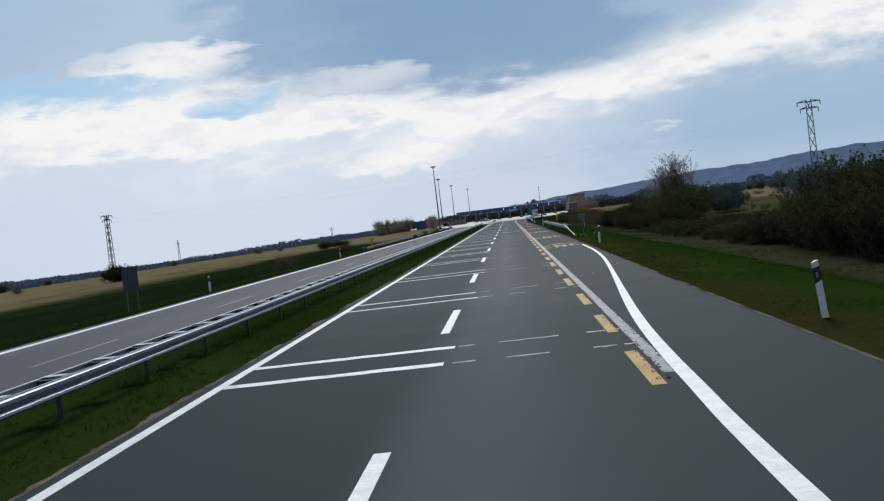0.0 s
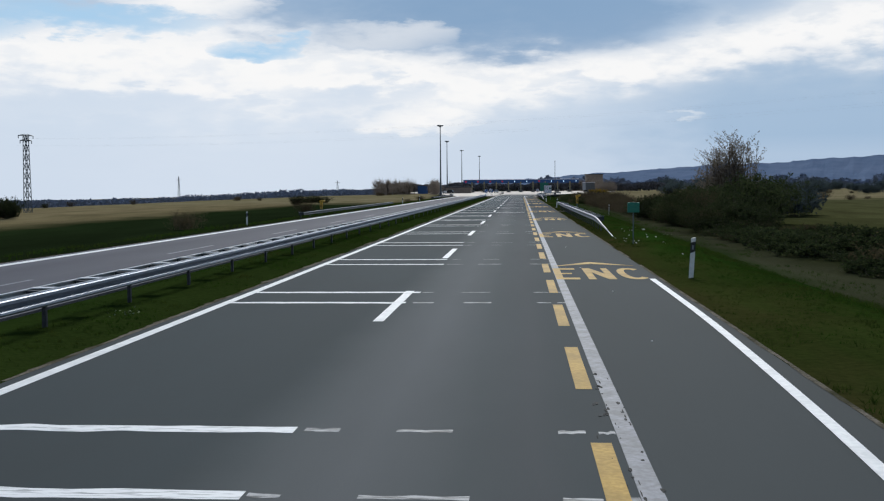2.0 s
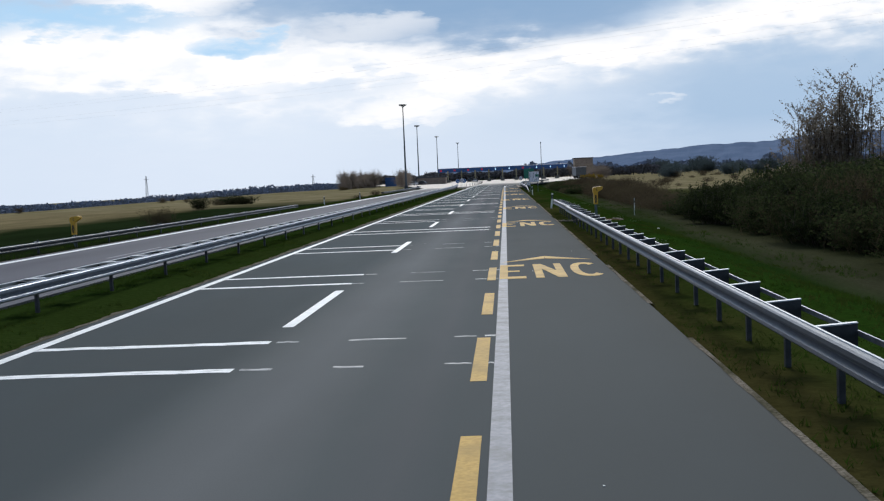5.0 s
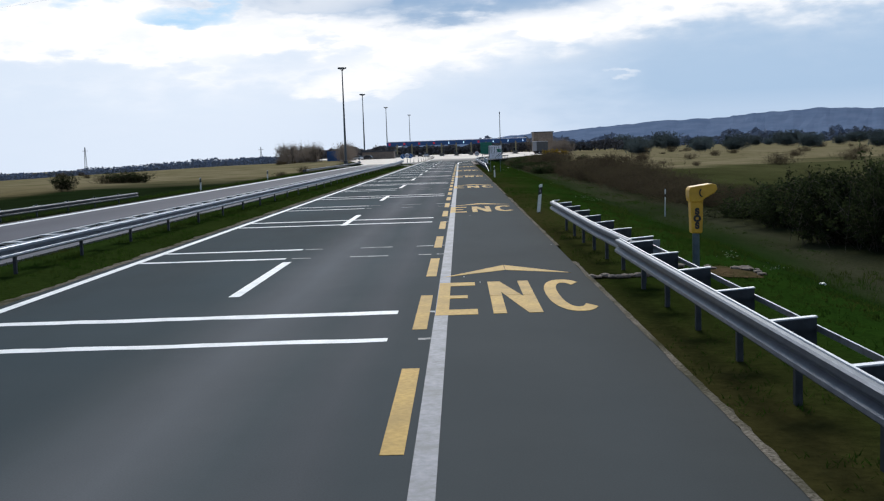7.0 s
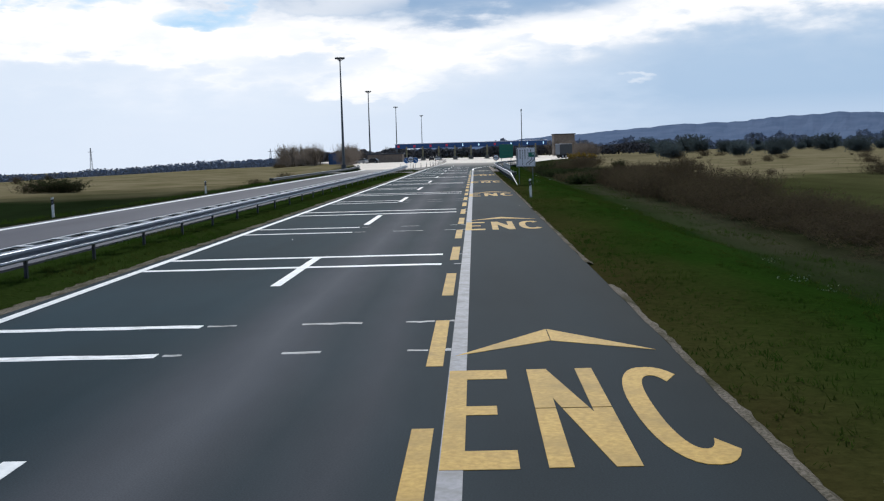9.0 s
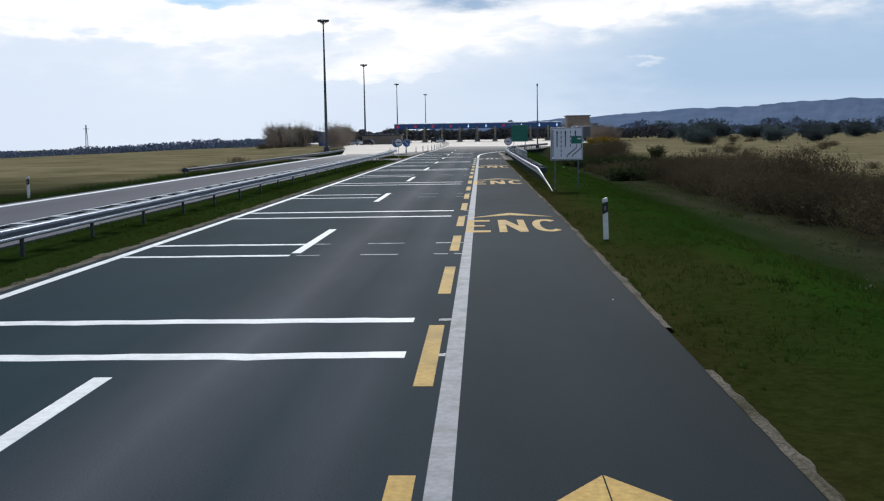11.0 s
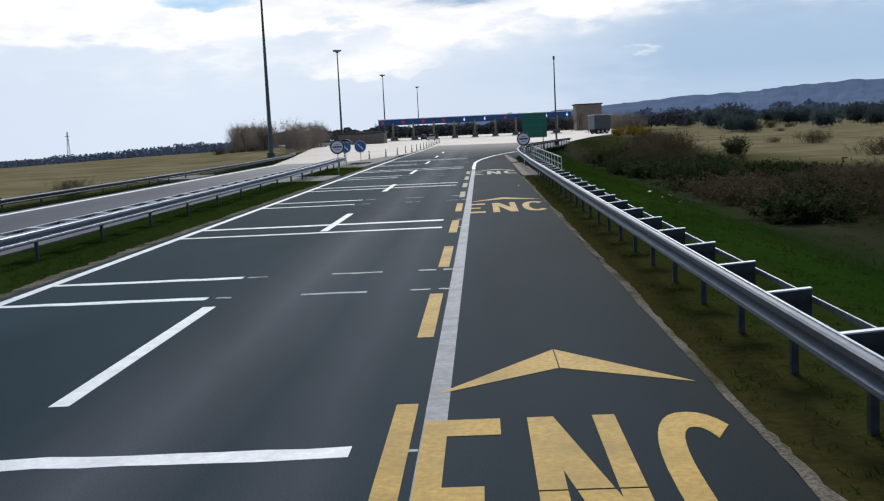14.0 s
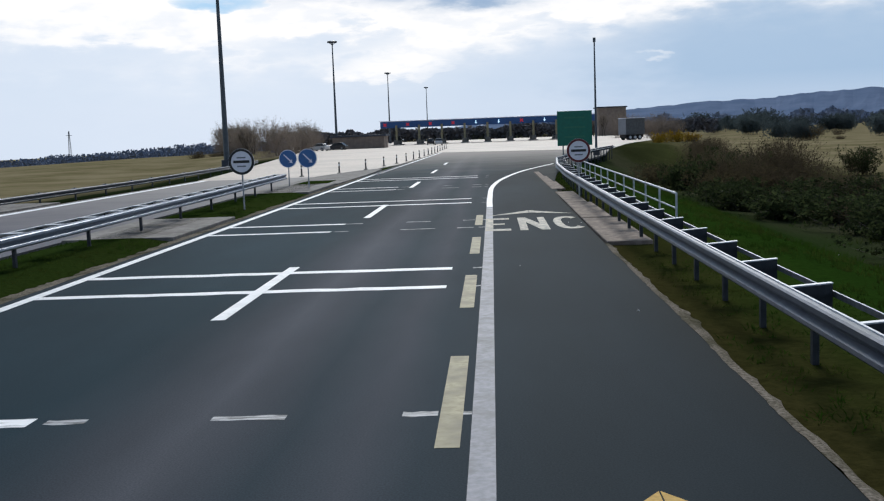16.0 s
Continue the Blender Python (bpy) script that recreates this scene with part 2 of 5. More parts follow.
M_POST_WHITE = material("post_plastic", (0.76, 0.76, 0.74), (0.88, 0.88, 0.86), 10, 0.55, 0.05, c=(0.50, 0.48, 0.43), scale_c=4, amount_c=0.4)
M_SOS = material("yellow_fibreglass", (0.62, 0.34, 0.015), (0.74, 0.42, 0.03), 7, 0.45, 0.03, c=(0.45, 0.25, 0.03), scale_c=3, amount_c=0.4)
M_POLE = material("pole_paint", (0.05, 0.08, 0.10), (0.09, 0.13, 0.15), 7, 0.5, 0.03)
M_MAST = material("mast_steel", (0.05, 0.065, 0.08), (0.09, 0.11, 0.13), 3, 0.5, 0.03, metal=0.3)
M_WIRE = material("wire", (0.34, 0.36, 0.40), (0.40, 0.42, 0.46), 3, 0.5, 0.0)
M_WALL = material("rendered_wall", (0.20, 0.155, 0.125), (0.28, 0.225, 0.18), 1.2, 0.85, 0.1)
M_ROOF = material("dark_roof", (0.035, 0.045, 0.06), (0.06, 0.07, 0.09), 2, 0.6, 0.1)
M_GLASS = material("booth_glass", (0.012, 0.015, 0.02), (0.03, 0.035, 0.04), 3, 0.12, 0.0)
M_BOOTH = material("booth_paint", (0.10, 0.095, 0.085), (0.17, 0.16, 0.14), 2, 0.6, 0.05)
M_COLUMN = material("column_paint", (0.22, 0.19, 0.10), (0.30, 0.26, 0.15), 2, 0.6, 0.05)
M_TARP = material("lorry_tarpaulin", (0.06, 0.065, 0.07), (0.10, 0.105, 0.11), 3, 0.6, 0.1)
M_RUBBER = material("rubber", (0.012, 0.012, 0.012), (0.02, 0.02, 0.02), 10, 0.8, 0.1)
M_BARK = material("bark", (0.045, 0.036, 0.028), (0.085, 0.068, 0.052), 9, 0.95, 0.3, per_object=0.25)
M_LEAF_YELLOW = material("yellow_blossom", (0.30, 0.19, 0.01), (0.46, 0.30, 0.03), 3, 0.8, 0.0, spec=0.1)
M_WEED = material("pale_weeds", (0.12, 0.16, 0.07), (0.24, 0.28, 0.15), 3, 0.9, 0.0)
# blue of the ridge is air haze painted into the base colour
M_HILL_HAZED = material("wooded_hills", (0.115, 0.16, 0.25), (0.15, 0.195, 0.29), 0.012, 1.0, 0.0, spec=0.0)
# woods lightened towards blue: the haze of distance is put into their colour
M_FOREST_HAZED = material("far_woods", (0.165, 0.195, 0.265), (0.200, 0.235, 0.310), 0.05, 1.0, 0.0, spec=0.0)


def thin_plant(name, a, b, scale, per_object=0.0, through_light=0.45, c=None, scale_c=0.35):
    """Leaf, blade or twig matter that lets part of the light through."""
    m = material(name, a, b, scale, 0.9, 0.0, c=c, scale_c=scale_c, amount_c=0.6, spec=0.0, per_object=per_object)
    t = m.node_tree
    p = t.nodes["Principled BSDF"]
    src = p.inputs["Base Color"].links[0].from_socket
    tr = t.nodes.new("ShaderNodeBsdfTranslucent")
    t.links.new(src, tr.inputs["Color"])
    mx = t.nodes.new("ShaderNodeMixShader")
    mx.inputs[0].default_value = through_light
    t.links.new(p.outputs[0], mx.inputs[1])
    t.links.new(tr.outputs[0], mx.inputs[2])
    o = next(n for n in t.nodes if n.type == "OUTPUT_MATERIAL")
    t.links.new(mx.outputs[0], o.inputs["Surface"])
    return m


M_TWIG = thin_plant("twigs", (0.063, 0.049, 0.034), (0.115, 0.088, 0.060), 5, 0.3, 0.3)
M_TWIG_PALE = thin_plant("pale_twigs", (0.185, 0.150, 0.130), (0.285, 0.238, 0.205), 5, 0.15, 0.3)
M_LEAF_DARK = thin_plant("dark_leaves", (0.0209, 0.0315, 0.0131), (0.0471, 0.0592, 0.0245), 3, 0.3)
M_LEAF_BROWN = thin_plant("dry_leaves", (0.052, 0.045, 0.025), (0.088, 0.074, 0.040), 3, 0.3)
# leaf colour of the field trees carries a bluish distance haze
M_LEAF_HAZED = thin_plant("field_leaves", (0.060, 0.080, 0.086), (0.100, 0.126, 0.130), 0.6, 0.25)
M_LEAF_PALE = thin_plant("catkins", (0.16, 0.138, 0.112), (0.245, 0.21, 0.168), 3, 0.1)
M_BLADE = thin_plant("grass_blades", (0.0136, 0.0365, 0.0047), (0.0290, 0.0590, 0.0081), 0.8, 0.0, 0.5, c=(0.0467, 0.0430, 0.0136))
M_SLAB = material("median_slab", (0.175, 0.165, 0.155), (0.27, 0.255, 0.24), 5, 0.8, 0.2, c=(0.09, 0.085, 0.07), scale_c=0.8, spec=0.1)
M_RED_LIGHT = bpy.data.materials.new("red_signal")
M_WHITE_LIGHT = bpy.data.materials.new("white_signal")
for m, c, e in ((M_RED_LIGHT, (0.50, 0.02, 0.04, 1), 0.3), (M_WHITE_LIGHT, (0.6, 0.85, 1.0, 1), 0.9)):
    m.use_nodes = True
    p = m.node_tree.nodes["Principled BSDF"]
    p.inputs["Base Color"].default_value = p.inputs["Emission Color"].default_value = c
    p.inputs["Emission Strength"].default_value = e


def banded(name, base, bands, noise_scale=0.6, rough=0.72, spec=0.02, grain=60, bump=0.25, depth=0.006):
    """Surface whose tone changes across x: bands are (x, colour) stops, wavered by noise; base gives the grain's two factors."""
    m = bpy.data.materials.new(name)
    m.use_nodes = True
    t = m.node_tree
    p = t.nodes["Principled BSDF"]
    p.inputs["Roughness"].default_value, p.inputs["Specular IOR Level"].default_value = rough, spec
    tc = t.nodes.new("ShaderNodeTexCoord")
    sx = t.nodes.new("ShaderNodeSeparateXYZ")
    t.links.new(tc.outputs["Object"], sx.inputs[0])
    mp = t.nodes.new("ShaderNodeMapping")
    mp.inputs["Scale"].default_value = (1, 0.25, 1)
    t.links.new(tc.outputs["Object"], mp.inputs[0])
    waver = node(t, "ShaderNodeTexNoise", Scale=noise_scale, Detail=5.0, Roughness=0.6)
    t.links.new(mp.outputs[0], waver.inputs["Vector"])
    x0, x1 = bands[0][0], bands[-1][0]
    mr = t.nodes.new("ShaderNodeMapRange")
    mr.inputs["From Min"].default_value, mr.inputs["From Max"].default_value = x0, x1
    ad = t.nodes.new("ShaderNodeMath")
    ad.operation = "MULTIPLY_ADD"
    ad.inputs[1].default_value = base[2]
    sub = t.nodes.new("ShaderNodeMath")
    sub.operation = "SUBTRACT"
    sub.inputs[1].default_value = 0.5
    t.links.new(waver.outputs["Fac"], sub.inputs[0])
    t.links.new(sub.outputs[0], ad.inputs[0])
    t.links.new(sx.outputs[0], ad.inputs[2])
    t.links.new(ad.outputs[0], mr.inputs["Value"])
    ramp = t.nodes.new("ShaderNodeValToRGB")
    el = ramp.color_ramp.elements
    while len(el) < len(bands):
        el.new(0.5)
    for e, (x, c) in zip(el, bands):
        e.position, e.color = (x - x0) / (x1 - x0), (*c, 1)
    t.links.new(mr.outputs[0], ramp.inputs[0])
    fine = node(t, "ShaderNodeTexNoise", Scale=grain, Detail=6.0, Roughness=0.65)
    t.links.new(tc.outputs["Object"], fine.inputs["Vector"])
    broad = node(t, "ShaderNodeTexNoise", Scale=0.22, Detail=5.0, Roughness=0.6)
    t.links.new(mp.outputs[0], broad.inputs["Vector"])
    prod = t.nodes.new("ShaderNodeMath")
    prod.operation = "ADD"
    t.links.new(fine.outputs["Fac"], prod.inputs[0])
    t.links.new(broad.outputs["Fac"], prod.inputs[1])
    vr = t.nodes.new("ShaderNodeMapRange")
    vr.inputs["From Min"].default_value, vr.inputs["From Max"].default_value = 0.7, 1.3
    vr.inputs["To Min"].default_value, vr.inputs["To Max"].default_value = base[0], base[1]
    t.links.new(prod.outputs[0], vr.inputs["Value"])
    hs = t.nodes.new("ShaderNodeHueSaturation")
    t.links.new(vr.outputs[0], hs.inputs["Value"])
    t.links.new(ramp.outputs[0], hs.inputs["Color"])
    t.links.new(hs.outputs[0], p.inputs["Base Color"])
    bp = node(t, "ShaderNodeBump", Strength=bump, Distance=depth)
    t.links.new(fine.outputs["Fac"], bp.inputs["Height"])
    t.links.new(bp.outputs[0], p.inputs["Normal"])
    return m


A0, A1, A2, A3 = (0.0200, 0.0375, 0.0485), (0.0305, 0.0435, 0.0540), (0.054, 0.061, 0.073), (0.079, 0.085, 0.099)
M_ASPHALT = banded("asphalt", (0.62, 1.42, 0.6), [(-4.3, A1), (-3.2, A0), (-1.6, A0), (-0.4, A0), (0.2, A1), (0.7, A2), (1.15, A3), (1.6, A2), (2.1, A1), (2.75, A2), (3.2, A1), (4.2, (0.0250, 0.0345, 0.0415)), (5.6, (0.0205, 0.0295, 0.0360)), (6.4, (0.020, 0.026, 0.028))])
M_ASPHALT_OLD = banded("asphalt_old", (0.8, 1.2, 0.3), [(-15.1, (0.105, 0.105, 0.128)), (-13.0, (0.072, 0.072, 0.092)), (-11.0, (0.088, 0.088, 0.108)), (-9, (0.072, 0.072, 0.092)), (-7.4, (0.10, 0.10, 0.12))], rough=0.75, spec=0.1)
M_GRASS = banded("grass", (0.62, 1.45, 7.0), [(-400, (0.165, 0.137, 0.077)), (-62, (0.172, 0.141, 0.078)), (-47, (0.130, 0.108, 0.057)), (-42, (0.0127, 0.0215, 0.0076)), (-22, (0.0105, 0.0165, 0.00666)), (-15, (0.0114, 0.0177, 0.00666)), (-7, (0.0171, 0.0317, 0.00666)), (-4, (0.0209, 0.0342, 0.0076)), (5, (0.046, 0.036, 0.014)), (7.3, (0.030, 0.034, 0.0103)), (9.2, (0.0165, 0.0390, 0.0055)), (13, (0.0121, 0.0270, 0.0057)), (14.6, (0.0215, 0.0255, 0.0107)), (15.6, (0.040, 0.042, 0.024)), (16.8, (0.029, 0.029, 0.017)), (18, (0.019, 0.0222, 0.00887)), (26, (0.038, 0.043, 0.0155)), (44, (0.060, 0.061, 0.026)), (90, (0.066, 0.067, 0.031)), (400, (0.066, 0.067, 0.031))], noise_scale=0.25, rough=0.95, spec=0.0, grain=9, bump=0.6, depth=0.06)


def straw_beyond(m):
    """Dry straw meadow that takes over past a slanting edge on the plain."""
    t = m.node_tree
    p = t.nodes["Principled BSDF"]
    src = p.inputs["Base Color"].links[0].from_socket
    tc = t.nodes.new("ShaderNodeTexCoord")
    sx = t.nodes.new("ShaderNodeSeparateXYZ")
    t.links.new(tc.outputs["Object"], sx.inputs[0])
    n = node(t, "ShaderNodeTexNoise", Scale=0.03, Detail=6.0, Roughness=0.65)
    t.links.new(tc.outputs["Object"], n.inputs["Vector"])

    def m2(op, a, b, clamp=False):
        k = t.nodes.new("ShaderNodeMath")
        k.operation, k.use_clamp = op, clamp
        for i, v in enumerate((a, b)):
            if isinstance(v, (int, float)):
                k.inputs[i].default_value = v
            else:
                t.links.new(v, k.inputs[i])
        return k.outputs[0]

    edge = m2("SUBTRACT", sx.outputs[1], m2("MULTIPLY", sx.outputs[0], 0.8))
    edge = m2("ADD", edge, m2("MULTIPLY", m2("SUBTRACT", n.outputs["Fac"], 0.5), 110))
    mask = m2("MULTIPLY", m2("SUBTRACT", edge, 240), 0.05, True)
    mask = m2("MULTIPLY", mask, m2("MULTIPLY", m2("SUBTRACT", sx.outputs[0], 27), 0.12, True))
    far_left = m2("MULTIPLY", m2("SUBTRACT", m2("ADD", sx.outputs[1], m2("MULTIPLY", m2("SUBTRACT", n.outputs["Fac"], 0.5), 60)), 240), 0.02, True)
    far_left = m2("MULTIPLY", far_left, m2("MULTIPLY", m2("SUBTRACT", -24, sx.outputs[0]), 0.25, True))
    mask = m2("MAXIMUM", mask, far_left)
    tone = t.nodes.new("ShaderNodeValToRGB")
    tone.color_ramp.elements[0].position, tone.color_ramp.elements[1].position = 0.38, 0.62
    tone.color_ramp.elements[0].color, tone.color_ramp.elements[1].color = (0.135, 0.118, 0.060, 1), (0.225, 0.190, 0.115, 1)
    n2 = node(t, "ShaderNodeTexNoise", Scale=0.09, Detail=7.0, Roughness=0.7)
    t.links.new(tc.outputs["Object"], n2.inputs["Vector"])
    t.links.new(n2.outputs["Fac"], tone.inputs[0])
    mx = t.nodes.new("ShaderNodeMix")
    mx.data_type = "RGBA"
    t.links.new(mask, mx.inputs[0])
    t.links.new(src, mx.inputs[6])
    t.links.new(tone.outputs[0], mx.inputs[7])
    t.links.new(mx.outputs[2], p.inputs["Base Color"])


straw_beyond(M_GRASS)


def toned_beyond(m, y0, y1, mixed_tone, amount=1.0, track=0.0):
    """Another tone mixed into the asphalt, growing stronger from y0 towards y1."""
    t = m.node_tree
    p = t.nodes["Principled BSDF"]
    src = p.inputs["Base Color"].links[0].from_socket
    tc = t.nodes.new("ShaderNodeTexCoord")
    sx = t.nodes.new("ShaderNodeSeparateXYZ")
    t.links.new(tc.outputs["Object"], sx.inputs[0])
    n = node(t, "ShaderNodeTexNoise", Scale=0.25, Detail=6.0, Roughness=0.65)
    t.links.new(tc.outputs["Object"], n.inputs["Vector"])
    ad = t.nodes.new("ShaderNodeMath")
    ad.operation = "MULTIPLY_ADD"
    ad.inputs[1].default_value = 30.0
    t.links.new(n.outputs["Fac"], ad.inputs[0])
    t.links.new(sx.outputs[1], ad.inputs[2])
    mr = t.nodes.new("ShaderNodeMapRange")
    mr.interpolation_type = "SMOOTHSTEP"
    mr.inputs["From Min"].default_value, mr.inputs["From Max"].default_value = y0 + 15, y1 + 15
    mr.inputs["To Max"].default_value = amount
    t.links.new(ad.outputs[0], mr.inputs["Value"])
    mx = t.nodes.new("ShaderNodeMix")
    mx.data_type = "RGBA"
    mx.inputs[7].default_value = (*mixed_tone, 1)
    if track:
        # tyres keep a strip of the lane paler
        ramp = t.nodes.new("ShaderNodeValToRGB")
        el = ramp.color_ramp.elements
        ramp.color_ramp.interpolation = "EASE"
        while len(el) < 4:
            el.new(0.5)
        for e, (place, gain) in zip(el, ((0.0, 1 - 0.35 * track), (0.35, 1 + track), (0.55, 1 + track), (1.0, 1.0))):
            e.position, e.color = place, (mixed_tone[0] * gain, mixed_tone[1] * gain, mixed_tone[2] * gain, 1)
        across_lane = t.nodes.new("ShaderNodeMapRange")
        across_lane.inputs["From Min"].default_value, across_lane.inputs["From Max"].default_value = -0.2, 3.2
        sway = t.nodes.new("ShaderNodeMath")
        sway.operation = "MULTIPLY_ADD"
        sway.inputs[1].default_value = 0.6
        t.links.new(n.outputs["Fac"], sway.inputs[0])
        t.links.new(sx.outputs[0], sway.inputs[2])
        t.links.new(sway.outputs[0], across_lane.inputs["Value"])
        t.links.new(across_lane.outputs[0], ramp.inputs[0])
        t.links.new(ramp.outputs[0], mx.inputs[7])
    t.links.new(mr.outputs[0], mx.inputs[0])
    t.links.new(src, mx.inputs[6])
    t.links.new(mx.outputs[2], p.inputs["Base Color"])


toned_beyond(M_ASPHALT, 178, 88, (0.122, 0.127, 0.124), 0.54, 0.45)
toned_beyond(M_ASPHALT, 34, 10, (0.034, 0.050, 0.052), 0.65, 0.6)
toned_beyond(M_ASPHALT, 318, 402, (0.36, 0.33, 0.30))
toned_beyond(M_ASPHALT_OLD, 280, 330, (0.26, 0.245, 0.235))


def part(name, bm, mat, parent=None, label=""):
    me = bpy.data.meshes.new(name)
    bm.normal_update()
    bm.to_mesh(me)
    bm.free()
    me.materials.append(mat)
    ob = new(name, me)
    if parent is not None:
        ob.parent = parent
    if label:
        tagged(ob, label)
    return ob


def share(name, me, parent, m):
    ob = new(name, me)
    ob.parent = parent
    ob.matrix_basis = m
    return ob


def empty(name, x=0, y=0, z=0, rz=0, label="", category="", group="", kind=""):
    ob = new(name)
    ob.empty_display_size = 0.2
    ob.matrix_basis = pose(x, y, z, 0, 0, rz)
    return tagged(ob, label, category, group, kind)


def box(bm, x0, x1, y0, y1, z0, z1, bevel=0.0, m=None):
    r = bmesh.ops.create_cube(bm, size=1.0)
    vs = r["verts"]
    bmesh.ops.scale(bm, vec=(x1 - x0, y1 - y0, z1 - z0), verts=vs)
    bmesh.ops.translate(bm, vec=((x0 + x1) / 2, (y0 + y1) / 2, (z0 + z1) / 2), verts=vs)
    if bevel:
        es = list({e for v in vs for e in v.link_edges})
        vs = bmesh.ops.bevel(bm, geom=es, offset=bevel, segments=2, profile=0.5, affect="EDGES")["verts"]
    if m is not None:
        bmesh.ops.transform(bm, matrix=m, verts=list(vs))
    return vs


def boxed(name, dims, mat, parent, bevel=0.0, label=""):
    bm = bmesh.new()
    box(bm, *dims, bevel=bevel)
    return part(name, bm, mat, parent, label)


def tube(bm, a, b, r0, r1=None, n=8):
    a, b = Vector(a), Vector(b)
    d = b - a
    r = bmesh.ops.create_cone(bm, cap_ends=True, segments=n, radius1=r0, radius2=r0 if r1 is None else r1, depth=d.length)
    m = Matrix.Translation((a + b) / 2) @ d.to_track_quat("Z", "Y").to_matrix().to_4x4()
    bmesh.ops.transform(bm, matrix=m, verts=r["verts"])
    return r["verts"]


def tubed(name, a, b, r0, mat, parent, r1=None, n=10, label=""):
    bm = bmesh.new()
    tube(bm, a, b, r0, r1, n)
    return part(name, bm, mat, parent, label)


def sweep(bm, section, path, closed=False, scales=None):
    """Runs a section of (sideways, up) along a path of (x, y, z)."""
    rings = []
    for i, q in enumerate(path):
        a, b = path[max(i - 1, 0)], path[min(i + 1, len(path) - 1)]
        d = Vector((b[0] - a[0], b[1] - a[1], 0)).normalized()
        s = Vector((d.y, -d.x, 0))
        rings.append([bm.verts.new(Vector(q) + s * (u * (scales[i] if scales else 1.0)) + Vector((0, 0, w * (scales[i] if scales else 1.0)))) for u, w in section])
    n = len(section)
    for r0, r1 in zip(rings, rings[1:]):
        for j in range(n if closed else n - 1):
            bm.faces.new((r0[j], r0[(j + 1) % n], r1[(j + 1) % n], r1[j]))
    if closed:
        bm.faces.new(rings[0][::-1])
        bm.faces.new(rings[-1])
    bmesh.ops.recalc_face_normals(bm, faces=bm.faces[:])
    return bm


def slab(bm, pts, z0, z1):
    """A flat plate over a plan outline."""
    lo = [bm.verts.new((x, y, z0)) for x, y in pts]
    hi = [bm.verts.new((x, y, z1)) for x, y in pts]
    n = len(pts)
    bm.faces.new(hi)
    bm.faces.new(lo[::-1])
    for i in range(n):
        bm.faces.new((lo[i], lo[(i + 1) % n], hi[(i + 1) % n], hi[i]))
    bmesh.ops.recalc_face_normals(bm, faces=bm.faces[:])


def plate(bm, pts, y0, y1):
    """An upright plate facing along y, from an outline of (x, z)."""
    a = [bm.verts.new((x, y0, z)) for x, z in pts]
    b = [bm.verts.new((x, y1, z)) for x, z in pts]
    n = len(pts)
    bm.faces.new(a)
    bm.faces.new(b[::-1])
    for i in range(n):
        bm.faces.new((a[i], a[(i + 1) % n], b[(i + 1) % n], b[i]))
    bmesh.ops.recalc_face_normals(bm, faces=bm.faces[:])


def smooth(e0, e1, v):
    t = min(max((v - e0) / (e1 - e0), 0.0), 1.0)
    return t * t * (3 - 2 * t)


# ---- ground, one sheet out to the horizon ----


def ground_z(x, y):
    """Height of the land: an embankment with the motorway on it, and the plain beside."""
    open_plaza = smooth(335, 470, y)
    right = 9.0 + 34 * open_plaza
    left = -16.0 - 28 * open_plaza
    z = -0.06
    if x > right:
        z -= 1.35 * smooth(right, right + 5.5, x) + 0.9 * smooth(40, 400, x)
    elif x < left:
        z -= 0.9 * smooth(left, left - 8.0, x) + 13 * smooth(-60, -420, x) + 9 * smooth(540, 1200, y) * smooth(-50, -100, x) + 60 * smooth(-720, -4500, x)
    elif -7.3 < x < -4.4 and y < 325:
        z += 0.02 + 0.11 * smooth(-4.4, -5.2, x) * smooth(-7.3, -6.6, x)
    bumpy = 0.12 * smooth(0, 4, max(x - right, left - x))
    if bumpy:
        z += bumpy * noise.noise((x * 0.16, y * 0.16, 0.0)) * 2
    return z


def ground():
    xs = [-4500, -3000, -2000, -1200, -800, -650, -500, -400, -320, -220, -150, -100, -75, -58, -46, -38, -32, -27, -23.5, -20.5, -18, -16.5, -15.5, -14.5, -7.8, -7.4, -6.6, -5.9, -5.2, -4.7, -4.3, -3.9, 6.0, 6.6, 7.4, 8.5, 9.5, 10.5, 11.5, 12.5, 13.5, 15, 16.5, 18.5, 21, 24, 28, 33, 39, 46, 55, 70, 90, 120, 160, 220, 320, 500, 800, 1200, 2000, 3000, 4500]
    ys = [-600, -200, -80, -40, -20] + [i * 5.0 for i in range(0, 105)] + [540, 570, 610, 660, 730, 820, 950, 1150, 1500, 2100, 3000, 4500]
    vs = [(x, y, ground_z(x, y)) for y in ys for x in xs]
    n = len(xs)
    fs = [(j * n + i, j * n + i + 1, (j + 1) * n + i + 1, (j + 1) * n + i) for j in range(len(ys) - 1) for i in range(n - 1)]
    me = bpy.data.meshes.new("ground")
    me.from_pydata(vs, [], fs)
    me.materials.append(M_GRASS)
    for p in me.polygons:
        p.use_smooth = True
    return tagged(new("ground", me), "flat land of dark green verge grass and dry meadow", "ground", kind="structure")


ground()


def road(name, outline, z, mat, label, thick=0.12):
    bm = bmesh.new()
    slab(bm, outline, z - thick, z)
    return tagged(part(name, bm, mat), label, "road", kind="structure")


